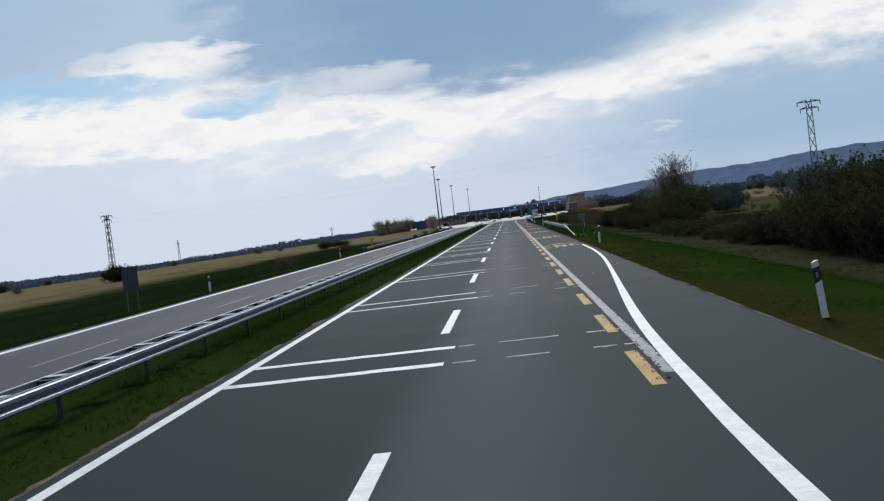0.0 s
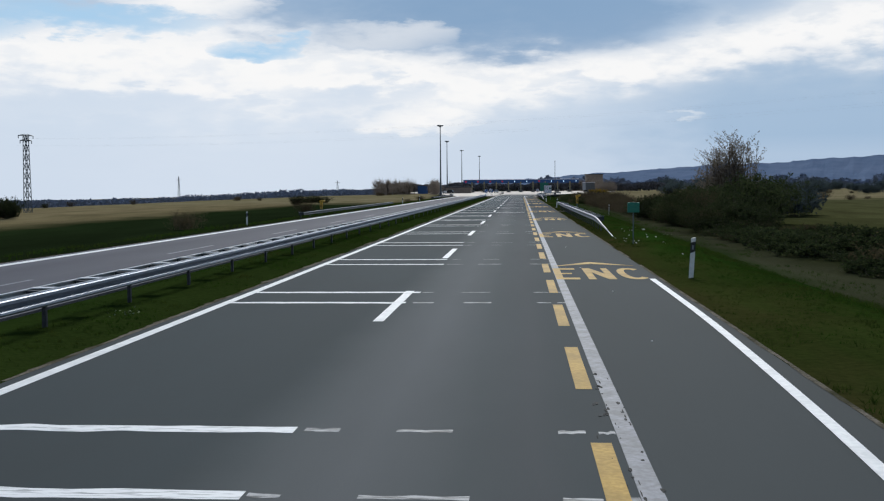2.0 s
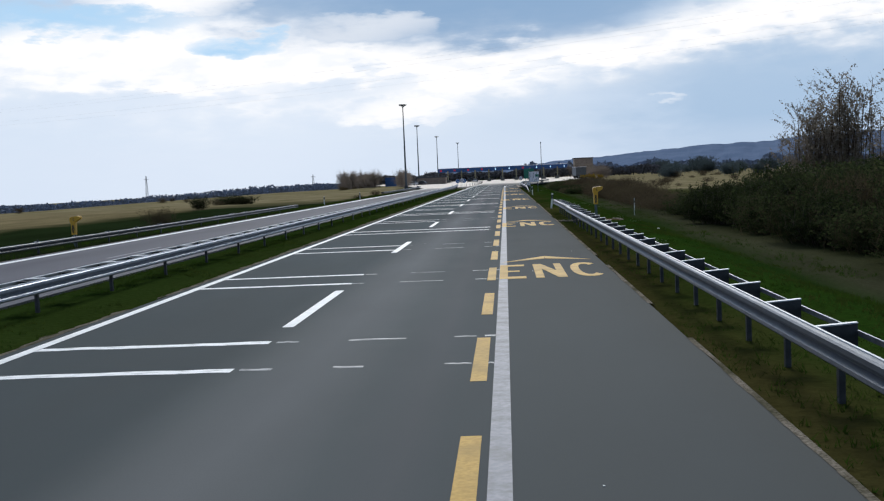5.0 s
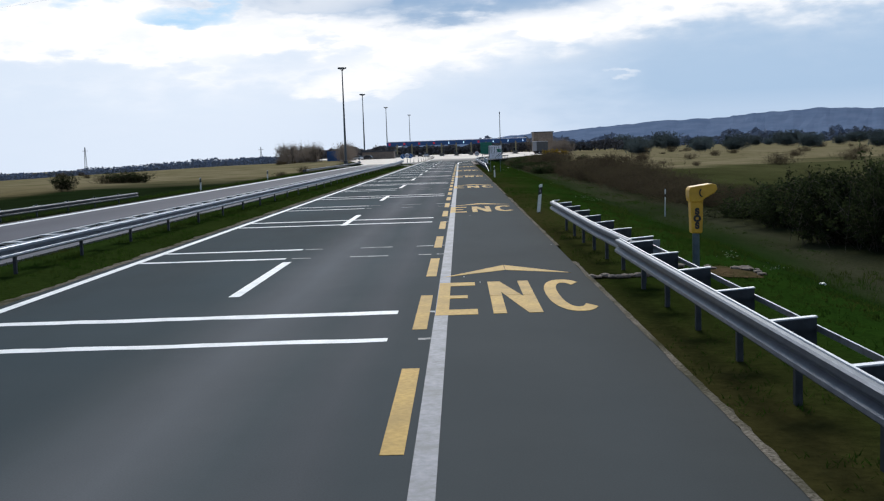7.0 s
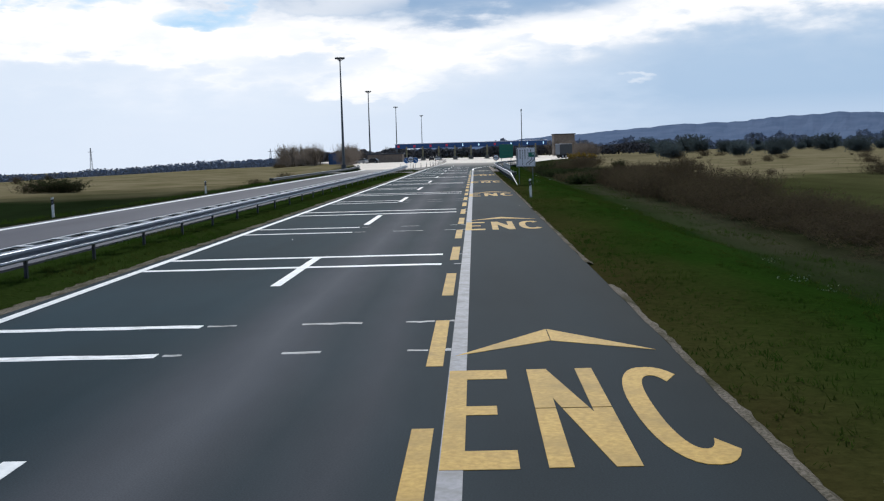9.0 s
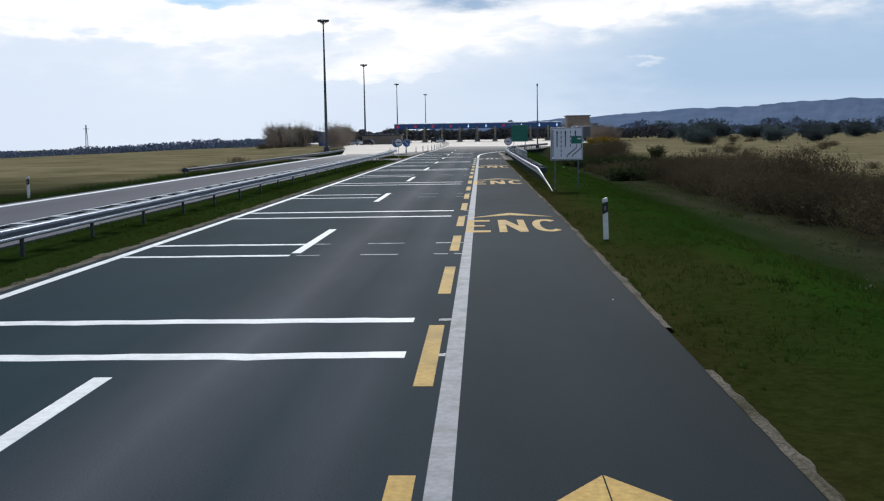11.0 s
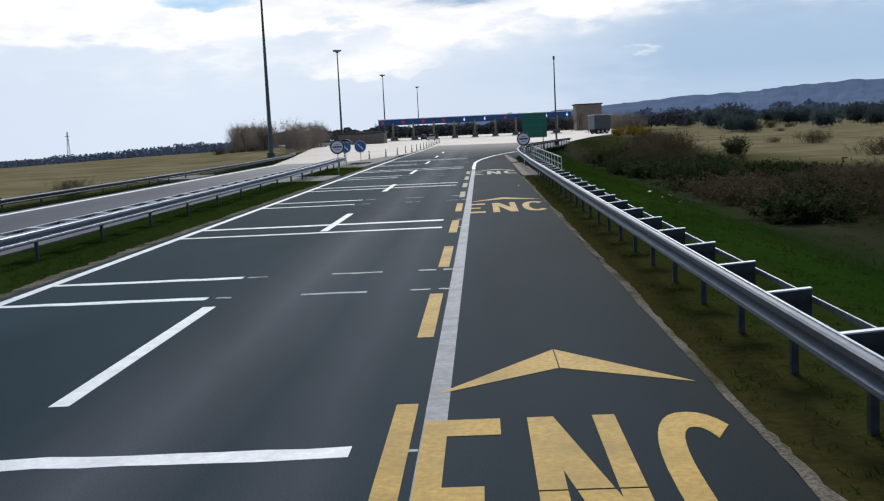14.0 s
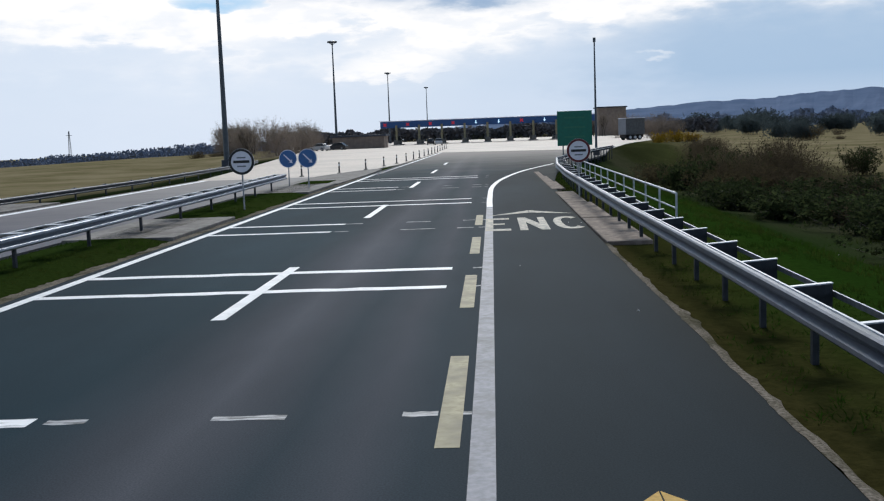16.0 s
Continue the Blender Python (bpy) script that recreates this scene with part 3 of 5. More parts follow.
road("road", [(-4.03, -60), (6.25, -60), (6.25, 25), (6.36, 70), (6.34, 215), (6.2, 257), (6.15, 282), (6.2, 300), (6.75, 312), (7.5, 322), (8.8, 332), (11.0, 343), (14.3, 360), (17.3, 383), (-3.3, 400), (-3.4, 375), (-4.0, 345), (-4.03, 330)], 0.0, M_ASPHALT, "dark grey asphalt carriageway with paler worn wheel tracks")
road("road_opposite", [(-15.1, -120), (-7.4, -120), (-7.4, 328), (-15.1, 328)], 0.0, M_ASPHALT_OLD, "pale grey asphalt of the opposite carriageway")
road("plaza", [(-15.1, 328), (-7.4, 328), (-5.0, 340), (-4.15, 350), (-3.6, 375), (-3.5, 401), (17.4, 386), (17.4, 384), (24, 420), (38, 474), (50, 560), (50, 640), (-60, 640), (-60, 560), (-34, 474), (-18, 352)], -0.004, M_CONCRETE, "bright pale concrete apron before the toll booths")


def right_edge(y):
    """Where the asphalt ends on the shoulder's side."""
    stops = [(-80, 6.25), (25, 6.25), (70, 6.36), (215, 6.34), (257, 6.2), (282, 6.15), (340, 6.3)]
    for (a, u), (b, v) in zip(stops, stops[1:]):
        if a <= y <= b:
            return u + (v - u) * (y - a) / (b - a)


def verge_strip(name, edge, side, y0, y1, width, label):
    """A thin ragged band of grit between asphalt and grass."""
    bm = bmesh.new()
    last = None
    n = int((y1 - y0) / 0.16)
    for i in range(n + 1):
        y = y0 + (y1 - y0) * i / n
        x = edge(y)
        w = width * (0.45 + 0.75 * smooth(60, 200, y)) * (0.35 + 0.9 * abs(noise.noise((y * 0.22, 3.1 * side, 0))) + 0.6 * abs(noise.noise((y * 1.3, 9.0, side))) + 0.7 * abs(noise.noise((y * 4.7, 2.0, side))))
        inner = 0.035 * noise.noise((y * 0.6, 17.0, side)) + 0.02 * noise.noise((y * 4.1, 5.0, side)) - 0.01
        a = bm.verts.new((x + side * inner, y, 0.005))
        c = bm.verts.new((x + side * 0.07, y, 0.004))
        b = bm.verts.new((x + side * (0.07 + w), y, -0.045))
        if last and noise.noise((y * 0.17, 40.0, side)) > -0.22 - 0.3 * smooth(150, 240, y):
            for u, v, s, e in ((last[0], last[1], c, a), (last[1], last[2], b, c)):
                bm.faces.new((u, v, s, e) if side > 0 else (v, u, e, s))
        last = (a, c, b)
    return tagged(part(name, bm, M_GRAVEL), label, "gravel verge", kind="structure")


verge_strip("verge_right", right_edge, 1, -20, 284, 0.085, "ragged sandy strip between asphalt and grass")
verge_strip("verge_left", lambda y: -4.03, -1, -20, 325, 0.46, "ragged sandy strip between asphalt and median grass")
verge_strip("verge_far", lambda y: -15.1, -1, -60, 325, 0.3, "ragged sandy strip beside the opposite carriageway")

# ---- road markings ----
LEFT_EDGE, YELLOW_X, GREY_X = -3.74, 3.41, 3.69
LIFT = 0.004


def marking(name, quads, mat, label, category="road marking", group="", z=LIFT, kind=""):
    bm = bmesh.new()
    for q in quads:
        slab(bm, q, z - 0.003, z)
    return tagged(part(name, bm, mat), label, category, group, kind)


def rect(x0, x1, y0, y1):
    return [(x0, y0), (x1, y0), (x1, y1), (x0, y1)]


def ribbon(points, width):
    """Outline of a painted line that follows a bent path."""
    left, right = [], []
    across_at = width if callable(width) else (lambda y, w=width: w)
    for i, (x, y) in enumerate(points):
        width = across_at(y)
        a, b = points[max(i - 1, 0)], points[min(i + 1, len(points) - 1)]
        d = Vector((b[0] - a[0], b[1] - a[1])).normalized()
        left.append((x - d.y * width / 2, y + d.x * width / 2))
        right.append((x + d.y * width / 2, y - d.x * width / 2))
    return [right + left[::-1]]


def spline(points, steps=6):
    """Points of a smooth curve through the given ones."""
    out = []
    for i in range(len(points) - 1):
        p0, p1, p2, p3 = (Vector(points[min(max(i + k, 0), len(points) - 1)]) for k in (-1, 0, 1, 2))
        for s in range(steps):
            t = s / steps
            out.append(tuple(0.5 * (2 * p1 + (p2 - p0) * t + (2 * p0 - 5 * p1 + 4 * p2 - p3) * t * t + (3 * p1 - p0 - 3 * p2 + p3) * t ** 3)))
    return out + [tuple(points[-1])]


marking("edge_line", ribbon(spline([(LEFT_EDGE, -60), (LEFT_EDGE, 300), (-3.6, 330), (-3.2, 365), (-2.9, 400)]), 0.2), M_WHITE, "solid white edge line beside the grassy median", kind="structure")
marking("shoulder_line", [rect(GREY_X - 0.1, GREY_X + 0.1, 9, 296)], M_GREYLINE, "greyed-over solid line between lane and shoulder", kind="structure")
marking("taper_line", ribbon(spline([(GREY_X, 296.1), (GREY_X, 301), (3.8, 309), (4.4, 317), (5.8, 327), (8.2, 338)]), 0.2), M_WHITE, "white line bending off towards the toll plaza")
marking("merge_line", ribbon(spline([(3.76, -60), (3.76, -20), (3.76, 2), (3.84, 8), (3.98, 13), (4.2, 17.5), (4.5, 22.2), (5.0, 29.6), (5.45, 36.5), (5.78, 42.5), (5.98, 48), (6.09, 53), (6.13, 60.6)]), lambda y: 0.225 - 0.075 * smooth(16, 34, y)), M_WHITE, "thick white line swinging out to the shoulder edge", z=0.009)
for k in range(-3, 21):
    y = 17.245 * k
    marking("lane_dash", [rect(-0.1, 0.1, y, y + 5.67)], M_WHITE, "white dash of the lane line", group="lane dashes")
marking("far_edge_line", [rect(-14.75, -14.35, -120, 328)], M_WHITE, "wide white edge line of the opposite carriageway", kind="structure")
for k in range(0, 8):
    marking("far_lane_dash", [rect(-11.0, -10.85, 17.2 * k + 3, 17.2 * k + 9)], M_GREYLINE, "faded white dash on the opposite carriageway", group="opposite dashes")

# yellow dashes beside the shoulder line
anchors = [(8.1, 2), (20.3, 1), (27.2, 3), (45.32, 6), (80.26, 7), (122.2, 2), (134.05, 2), (146.07, 3), (164.44, 8), (213.15, 3), (231.26, 3), (250.54, 1), (256.85, 2), (269.85, 4), (296.0, 0)]
for (ya, n), (yb, _) in zip(anchors, anchors[1:]):
    for i in range(n):
        y = ya + (yb - ya) * i / n
        marking("yellow_dash", [rect(YELLOW_X - 0.1, YELLOW_X + 0.1, y, y + 3.35)], M_YELLOW if y < 268 else M_YELLOW_PALE, "worn yellow dash beside the shoulder line", group="yellow dashes")

# flecks of tar where the old shoulder line was burnt off
q = random.Random(17)
bm = bmesh.new()
for _ in range(420):
    y = 8.5 + 38 * q.random() ** 1.6
    x = q.choice((q.gauss(3.60, 0.025), q.gauss(3.60, 0.02), q.gauss(3.77, 0.02), q.gauss(3.49, 0.04)))
    w, d = q.uniform(0.006, 0.026), q.uniform(0.02, 0.11)
    slab(bm, [(x + w * q.uniform(0.6, 1.2) * math.cos(a), y + d * q.uniform(0.6, 1.2) * math.sin(a)) for a in (0.2, 1.2, 2.4, 3.4, 4.4, 5.4)], 0.0015, 0.0062)
tagged(part("tar_flecks", bm, M_TAR), "black tar flecks along the greyed-over line", "tar", kind="stuff")

# transverse warning stripes in pairs: (near stripe's y, reach to the right)
STRIPES = [(12.4, 0.35), (26.6, 0.42), (40.75, 0.35), (54.85, 0.25), (66.05, 0.2), (77.2, 0.15), (88.3, 0.1), (99.5, 0.1), (110.7, 0.0), (122.0, -0.1), (133.35, 3.1), (144.4, -0.1),
           (155.6, 3.1), (165.5, -0.2), (175.8, 3.1), (186.2, -0.1), (196.4, 3.1), (206.5, 0.0), (216.7, 3.1), (226.8, -0.2), (237.4, 3.1), (247.95, -0.2), (258.3, 3.1), (268.6, -0.3), (278.5, 3.1), (288.9, -0.4), (298.5, 3.1), (309.0, -0.6), (319.0, 3.0)]
rng = random.Random(4)


def ragged(x0, x1, y, w, rag):
    """Outline of a hand-painted stripe with uneven edges and ends."""
    n = max(4, int((x1 - x0) / 0.35))
    wave = [2.4 * rag * noise.noise((0.75 * i, y, 3.0)) for i in range(n + 1)]
    lower = [(x0 + (x1 - x0) * i / n, y + wave[i] - w / 2 + rng.uniform(-rag, rag)) for i in range(n + 1)]
    upper = [(x0 + (x1 - x0) * i / n, y + wave[i] + w / 2 + rng.uniform(-rag, rag)) for i in range(n + 1)]
    return lower + upper[::-1]


for y0, reach in STRIPES:
    for y in (y0, y0 + 2.28):
        full = reach > 2
        drop = rng.uniform(-0.05, 0.05)
        marking("warning_stripe", [ragged(LEFT_EDGE + 0.101, reach + rng.uniform(-0.1, 0.05), y + drop, 0.38 if y0 < 20 else 0.31 + 0.09 * noise.noise((y, 5.0, 1.0)) if full else 0.26, 0.022)], M_WHITE if full else M_STRIPE,
                "white stripe painted across the lane" if full else "white stripe across the lane, worn through by tyres", group="warning stripes", z=0.002)
        bits = [(3.42, 3.585)] if full else [(reach + 0.08, reach + rng.uniform(0.3, 0.6)), (rng.uniform(1.2, 1.45), rng.uniform(1.85, 2.4)), (rng.uniform(2.85, 3.05), 3.29), (3.42, 3.585)]
        for a, b in bits:
            marking("stripe_remnant", [ragged(a, b, y + drop, rng.uniform(0.08, 0.16), 0.018)], M_WORN, "faded remnant of a white stripe", group="stripe remnants", z=0.002)


def sawn(outlines, z0, z1, spot, normal):
    """Plates over plan outlines, parted by a thin open joint where two strips of paint meet."""
    both = bmesh.new()
    for side in (1, -1):
        bm = bmesh.new()
        for o in outlines:
            slab(bm, o, z0, z1)
        n = Vector(normal) * side
        cut = bmesh.ops.bisect_plane(bm, geom=bm.verts[:] + bm.edges[:] + bm.faces[:], plane_co=Vector(spot) + n * (0.015 if normal[1] else 0.006), plane_no=-n, clear_outer=True)["geom_cut"]
        bmesh.ops.holes_fill(bm, edges=[e for e in cut if isinstance(e, bmesh.types.BMEdge)], sides=0)
        half = bpy.data.meshes.new("half")
        bm.to_mesh(half)
        bm.free()
        both.from_mesh(half)
        bpy.data.meshes.remove(half)
    return both


def legend(y, paint=None):
    """Lane legend of three tall letters under a flat chevron."""
    base = empty("lane_legend", 3.6, y, 0, label="worn yellow lane legend painted under a flat chevron", category="road marking", group="lane legends")
    z0, z1 = 0.001, 0.006

    joints = {"letter_n": ((0, 1.93, 0), (0, 1, 0)), "chevron": ((1.28, 0, 0), (1, 0, 0))}

    def glyph(name, outlines):
        if name in joints:
            return part(name, sawn(outlines, z0, z1, *joints[name]), paint or M_YELLOW, base)
        bm = bmesh.new()
        for o in outlines:
            slab(bm, o, z0, z1)
        return part(name, bm, paint or M_YELLOW, base)

    glyph("letter_e", [[(0, 0), (0.64, 0), (0.64, 0.52), (0.2, 0.52), (0.2, 1.72), (0.5, 1.72), (0.5, 2.06), (0.2, 2.06), (0.2, 3.28), (0.64, 3.28), (0.64, 3.75), (0, 3.75)]])
    glyph("letter_n", [[(0.87, 0.02), (1.07, 0.02), (1.07, 2.35), (1.40, 0.02), (1.61, 0.02), (1.61, 3.75), (1.42, 3.75), (1.42, 1.75), (1.09, 3.75), (0.87, 3.75)]])
    arc = []

    def bow(a, rx, ry):
        c, n = math.cos(a), math.sin(a)
        return (2.195 + rx * math.copysign(abs(c) ** 0.85, c), 1.88 + ry * math.copysign(abs(n) ** 0.85, n))

    turns = [radians(48 + 264 * i / 26) for i in range(27)]
    for a, b in zip(turns, turns[1:]):
        arc.append([bow(a, 0.185, 1.42), bow(b, 0.185, 1.42), bow(b, 0.395, 1.86), bow(a, 0.395, 1.86)])
    glyph("letter_c", arc)
    glyph("chevron", [[(0.05, 4.64), (1.28, 5.54), (2.52, 4.77), (1.28, 6.44)]])
    return base


first = legend(60.5)
for y in (84.1, 110.4, 135.2, 160.4, 185.7, 211.2, 236.7, 262.35):
    copy_thing(first, pose(3.6, y, 0 if y < 250 else -0.0025))

legend(287.6, M_YELLOW_FADED)

# ---- guard rails ----
BEAM_H = 0.26
W_FRONT = [(0.0, 0.26), (-0.062, 0.256), (-0.084, 0.240), (-0.088, 0.188), (-0.030, 0.146), (-0.026, 0.122), (-0.088, 0.076), (-0.096, 0.040), (-0.060, 0.008), (0.0, 0.0)]
W_SECTION = W_FRONT + [(u + 0.006, w) for u, w in reversed(W_FRONT)]


def guard_rail(path, post_gap, side, label, double=False, ramp=0.0, strap=True, group="guard rails", top=0.74, steel=None):
    """A steel rail on posts. side: -1 when its face looks towards smaller x. ramp: length of the end that dips into the ground."""
    base = empty("guard_rail", *path[0][:2], 0, label=label, category="guard rail", group=group)
    ox, oy = path[0][:2]
    dense = []
    for a, b in zip(path, path[1:]):
        n = max(1, int(abs(b[1] - a[1]) / 2.0))
        dense += [tuple(a[k] + (b[k] - a[k]) * i / n for k in range(2)) for i in range(n)]
    dense.append(path[-1])

    def tall(y):
        return 0.14 + 0.86 * min(1.0, (y - path[0][1]) / ramp) ** 2 if ramp else 1.0

    def height(y):
        low = min(1.0, (y - path[0][1]) / ramp) if ramp else 1.0
        return top * low - BEAM_H * tall(y) + 0.01

    sec = W_SECTION if side < 0 else [(-u, w) for u, w in reversed(W_SECTION)]
    bm = bmesh.new()
    sweep(bm, sec, [(x - ox, y - oy, height(y)) for x, y in dense], closed=True, scales=[tall(y) for x, y in dense])
    part("beam", bm, steel or (M_BEAM if double else M_BEAM_SHADED), base, "grey W-shaped steel beam" if double else "dark grey W-shaped steel beam")
    # strip along the top edge, paler than the beam to imitate reflected sky
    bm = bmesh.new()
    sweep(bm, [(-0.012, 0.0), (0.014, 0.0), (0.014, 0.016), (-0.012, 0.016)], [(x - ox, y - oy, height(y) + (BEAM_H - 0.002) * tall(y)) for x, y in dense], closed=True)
    part("top_lip", bm, M_ZINC if steel else M_RAIL_PALE, base, "upper lip in lighter steel imitating the sky's glint" if steel else "upper lip in pale steel imitating the sky's glint")
    back = 0.42 if double else 0.45
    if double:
        # back beam gets paler steel than the front, light painted onto its face
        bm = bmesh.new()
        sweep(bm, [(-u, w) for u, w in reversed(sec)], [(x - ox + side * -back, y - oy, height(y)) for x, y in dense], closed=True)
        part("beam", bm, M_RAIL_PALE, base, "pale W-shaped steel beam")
        # same painted glint along the back beam's top
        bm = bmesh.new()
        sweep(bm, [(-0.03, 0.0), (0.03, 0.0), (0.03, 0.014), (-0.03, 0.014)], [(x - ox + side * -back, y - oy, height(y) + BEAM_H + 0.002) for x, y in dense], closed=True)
        part("top_lip", bm, M_RAIL_PALE, base, "upper lip in pale steel imitating the sky's glint")
    bm = bmesh.new()
    box(bm, -0.035, 0.035, -0.045, 0.045, -0.5, 0.52, 0.008)
    post = part("post", bm, M_ZINC_DARK, base, "dark steel post")
    bm = bmesh.new()
    plate(bm, [(0.008, 0.02), (0.008, 0.252), (back - 0.01, 0.282), (back - 0.01, 0.02)] if side < 0 else [(-0.008, 0.02), (-back + 0.01, 0.02), (-back + 0.01, 0.252), (-0.008, 0.252)], -0.05 if not double else -0.28, 0.05)
    spacer = part("spacer", bm, M_ZINC_DARK, base, "dark steel spacer box")
    bm = bmesh.new()
    s = -side
    if double:
        box(bm, min(0.02, s * back), max(-0.02, s * back), -0.11, 0.11, BEAM_H + 0.018, BEAM_H + 0.03, 0.0)
    else:
        rise = 0.032 if side < 0 else 0.0
        plate(bm, [(0.0, 0.257), (s * back, 0.257 + rise), (s * back, 0.269 + rise), (0.0, 0.269)], -0.04, 0.04)
    cap = part("cap_plate", bm, M_RAIL_PALE, base, "bright steel cover plate")
    y_now, i, used = path[0][1] + (ramp if ramp else 0.3), 0, False
    while y_now < path[-1][1]:
        for a, b in zip(path, path[1:]):
            if a[1] <= y_now <= b[1]:
                f = (y_now - a[1]) / (b[1] - a[1])
                x = a[0] + (b[0] - a[0]) * f
                break
        places = (pose(x - ox + s * back * (0.5 if double else 0.62), y_now - oy, 0), pose(x - ox, y_now - oy, height(y_now)), pose(x - ox, y_now - oy, height(y_now) - 0.004))
        i += 1
        for o, m in zip((post, spacer, cap), places):
            if double and o is post and i % 2 == 0:
                continue
            if used:
                share(o.name.split(".")[0], o.data, base, m)["label"] = o["label"]
            else:
                o.matrix_basis = m
        used = True
        y_now += post_gap
    if strap and not double:
        bm = bmesh.new()
        pts = [(x - ox + s * (back + 0.01), y - oy, height(y) + 0.18) for x, y in dense if y >= path[0][1] + ramp]
        sweep(bm, [(-0.01, -0.03), (0.01, -0.03), (0.01, 0.03), (-0.01, 0.03)], pts, closed=True)
        part("strap", bm, M_ZINC, base, "thin steel tie strap")
    return base


guard_rail([(7.15, 84.2), (6.95, 92), (6.86, 138.6)], 2.05, -1, "galvanised steel guard rail with spacer boxes beside the shoulder", ramp=8.5)
short_rail = guard_rail([(7.02, 138.3), (6.92, 142), (6.86, 152.0), (6.88, 152.3), (6.96, 152.55), (7.12, 152.7)], 2.05, -1, "short galvanised steel guard rail beside the emergency phone", strap=False)
boxed("end_plate", (-0.02, 0.50, -0.035, -0.015, 0.34, 0.745), M_SIGN_BACK, short_rail, 0.004, "blue-grey steel end plate")
guard_rail([(7.04, 229.3), (6.89, 238), (6.82, 255), (6.80, 270), (6.76, 286), (6.86, 305), (7.1, 315), (7.75, 326), (9.2, 336), (11.6, 347), (15.0, 362)], 2.05, -1, "galvanised steel guard rail curving off to the toll plaza", ramp=8.5)
guard_rail([(-5.5, -50), (-5.5, 270), (-5.6, 285), (-5.9, 298), (-6.4, 313)], 2.0, 1, "double-sided galvanised guard rail on the grassy median", double=True)
guard_rail([(-15.95, 121), (-15.95, 184)], 4.0, 1, "galvanised guard rail beside the far verge", top=0.44, strap=False, steel=M_ZINC_DARK)
guard_rail([(-15.95, 255), (-16.0, 320), (-17.3, 345), (-19.5, 365)], 4.0, 1, "long galvanised guard rail leading to the plaza", top=0.47, strap=False, steel=M_ZINC_DARK)


# ---- posts and signs ----
def delineator(x, y, z, lean=0.0, height=1.0):
    base = empty("delineator_post", x, y, z, label="white plastic delineator post with slanted black band", category="roadside post", group="delineators")
    base.rotation_euler = (0, radians(lean), 0)
    half = [(-0.065, -0.045), (0.065, -0.045), (0.035, 0.05), (-0.035, 0.05)]

    def segment(name, zl0, zr0, zl1, zr1, mat, label="", grow=0.0):
        bm = bmesh.new()
        lo = [bm.verts.new((px * (1 + grow), py * (1 + grow), zl0 if px < 0 else zr0)) for px, py in half]
        hi = [bm.verts.new((px * (1 + grow), py * (1 + grow), zl1 if px < 0 else zr1)) for px, py in half]
        bm.faces.new(lo[::-1])
        bm.faces.new(hi)
        for i in range(4):
            bm.faces.new((lo[i], lo[(i + 1) % 4], hi[(i + 1) % 4], hi[i]))
        return part(name, bm, mat, base, label)

    segment("shaft", -0.3, -0.3, height * 0.60, height * 0.66, M_POST_WHITE)
    segment("black_band", height * 0.60, height * 0.66, height * 0.87, height * 0.90, M_BLACK, "black slanted band", 0.03)
    segment("top", height * 0.87, height * 0.90, height * 0.97, height * 1.0, M_POST_WHITE)
    boxed("reflector", (-0.022, 0.022, -0.056, -0.046, height * 0.70, height * 0.80), M_SIGN_BACK, base, 0.003, "small grey reflector")
    return base


for x, y, lean, hh in ((7.13, 13.4, -5, 1.05), (7.3, 61.6, 3, 1.12), (7.0, 160.1, 6, 1.08), (6.98, 209.7, -2, 1.0)):
    delineator(x, y, -0.06, lean, hh)
for y in (8, 56.0, 105.0, 202.5, 231.5):
    delineator(-16.6, y, -0.1, 0, 1.0)


def text_mesh(body, size, depth):
    cu = bpy.data.curves.new("text", "FONT")
    cu.body, cu.size, cu.extrude, cu.align_x, cu.align_y = body, size, depth, "CENTER", "CENTER"
    cu.offset = 0.012
    ob = bpy.data.objects.new("text", cu)
    me = bpy.data.meshes.new_from_object(ob)
    bpy.data.objects.remove(ob)
    return me


def emergency_phone(x, y, z=-0.08):
    base = empty("emergency_phone", x, y, z, label="yellow emergency phone pillar with black letters on grey pole", category="emergency phone")
    tubed("pole", (0, 0, -0.3), (0, 0, 0.86), 0.065, M_POLE, base, label="blue-grey steel pole")
    bm = bmesh.new()
    box(bm, -0.115, 0.115, -0.12, 0.12, 0.84, 1.50, 0.03)
    for v in bm.verts:
        v.co.x *= 0.88 + 0.16 * (v.co.z - 0.84) / 0.66
    body = part("body", bm, M_SOS, base)
    bm = bmesh.new()
    plate(bm, [(-0.13, 1.42), (-0.15, 1.52), (-0.15, 1.65), (-0.11, 1.70), (0.26, 1.75), (0.35, 1.73), (0.37, 1.65), (0.32, 1.58), (0.12, 1.47), (0.10, 1.42)], -0.16, 0.16)
    bmesh.ops.bevel(bm, geom=bm.edges[:], offset=0.018, segments=2, profile=0.5, affect="EDGES")
    part("hood", bm, M_SOS, base, "yellow projecting hood")
    for i, ch in enumerate("SOS"):
        me = text_mesh(ch, 0.155, 0.004)
        me.materials.append(M_BLACK)
        ob = new("letter", me)
        ob.parent = body
        ob.matrix_basis = pose(0, -0.125, 1.24 - 0.13 * i, 90, 0, 0)
    bm = bmesh.new()
    for k in range(7):
        a0, a1 = radians(120 + 20 * k), radians(140 + 20 * k)
        tube(bm, (0.10 + 0.06 * math.cos(a0), -0.168, 1.59 + 0.075 * math.sin(a0)), (0.10 + 0.06 * math.cos(a1), -0.168, 1.59 + 0.075 * math.sin(a1)), 0.012, n=6)
    part("handset_symbol", bm, M_BLACK, base, "black handset symbol")
    return base


emergency_phone(8.36, 139.2)
emergency_phone(-17.1, 135.2, -0.4)


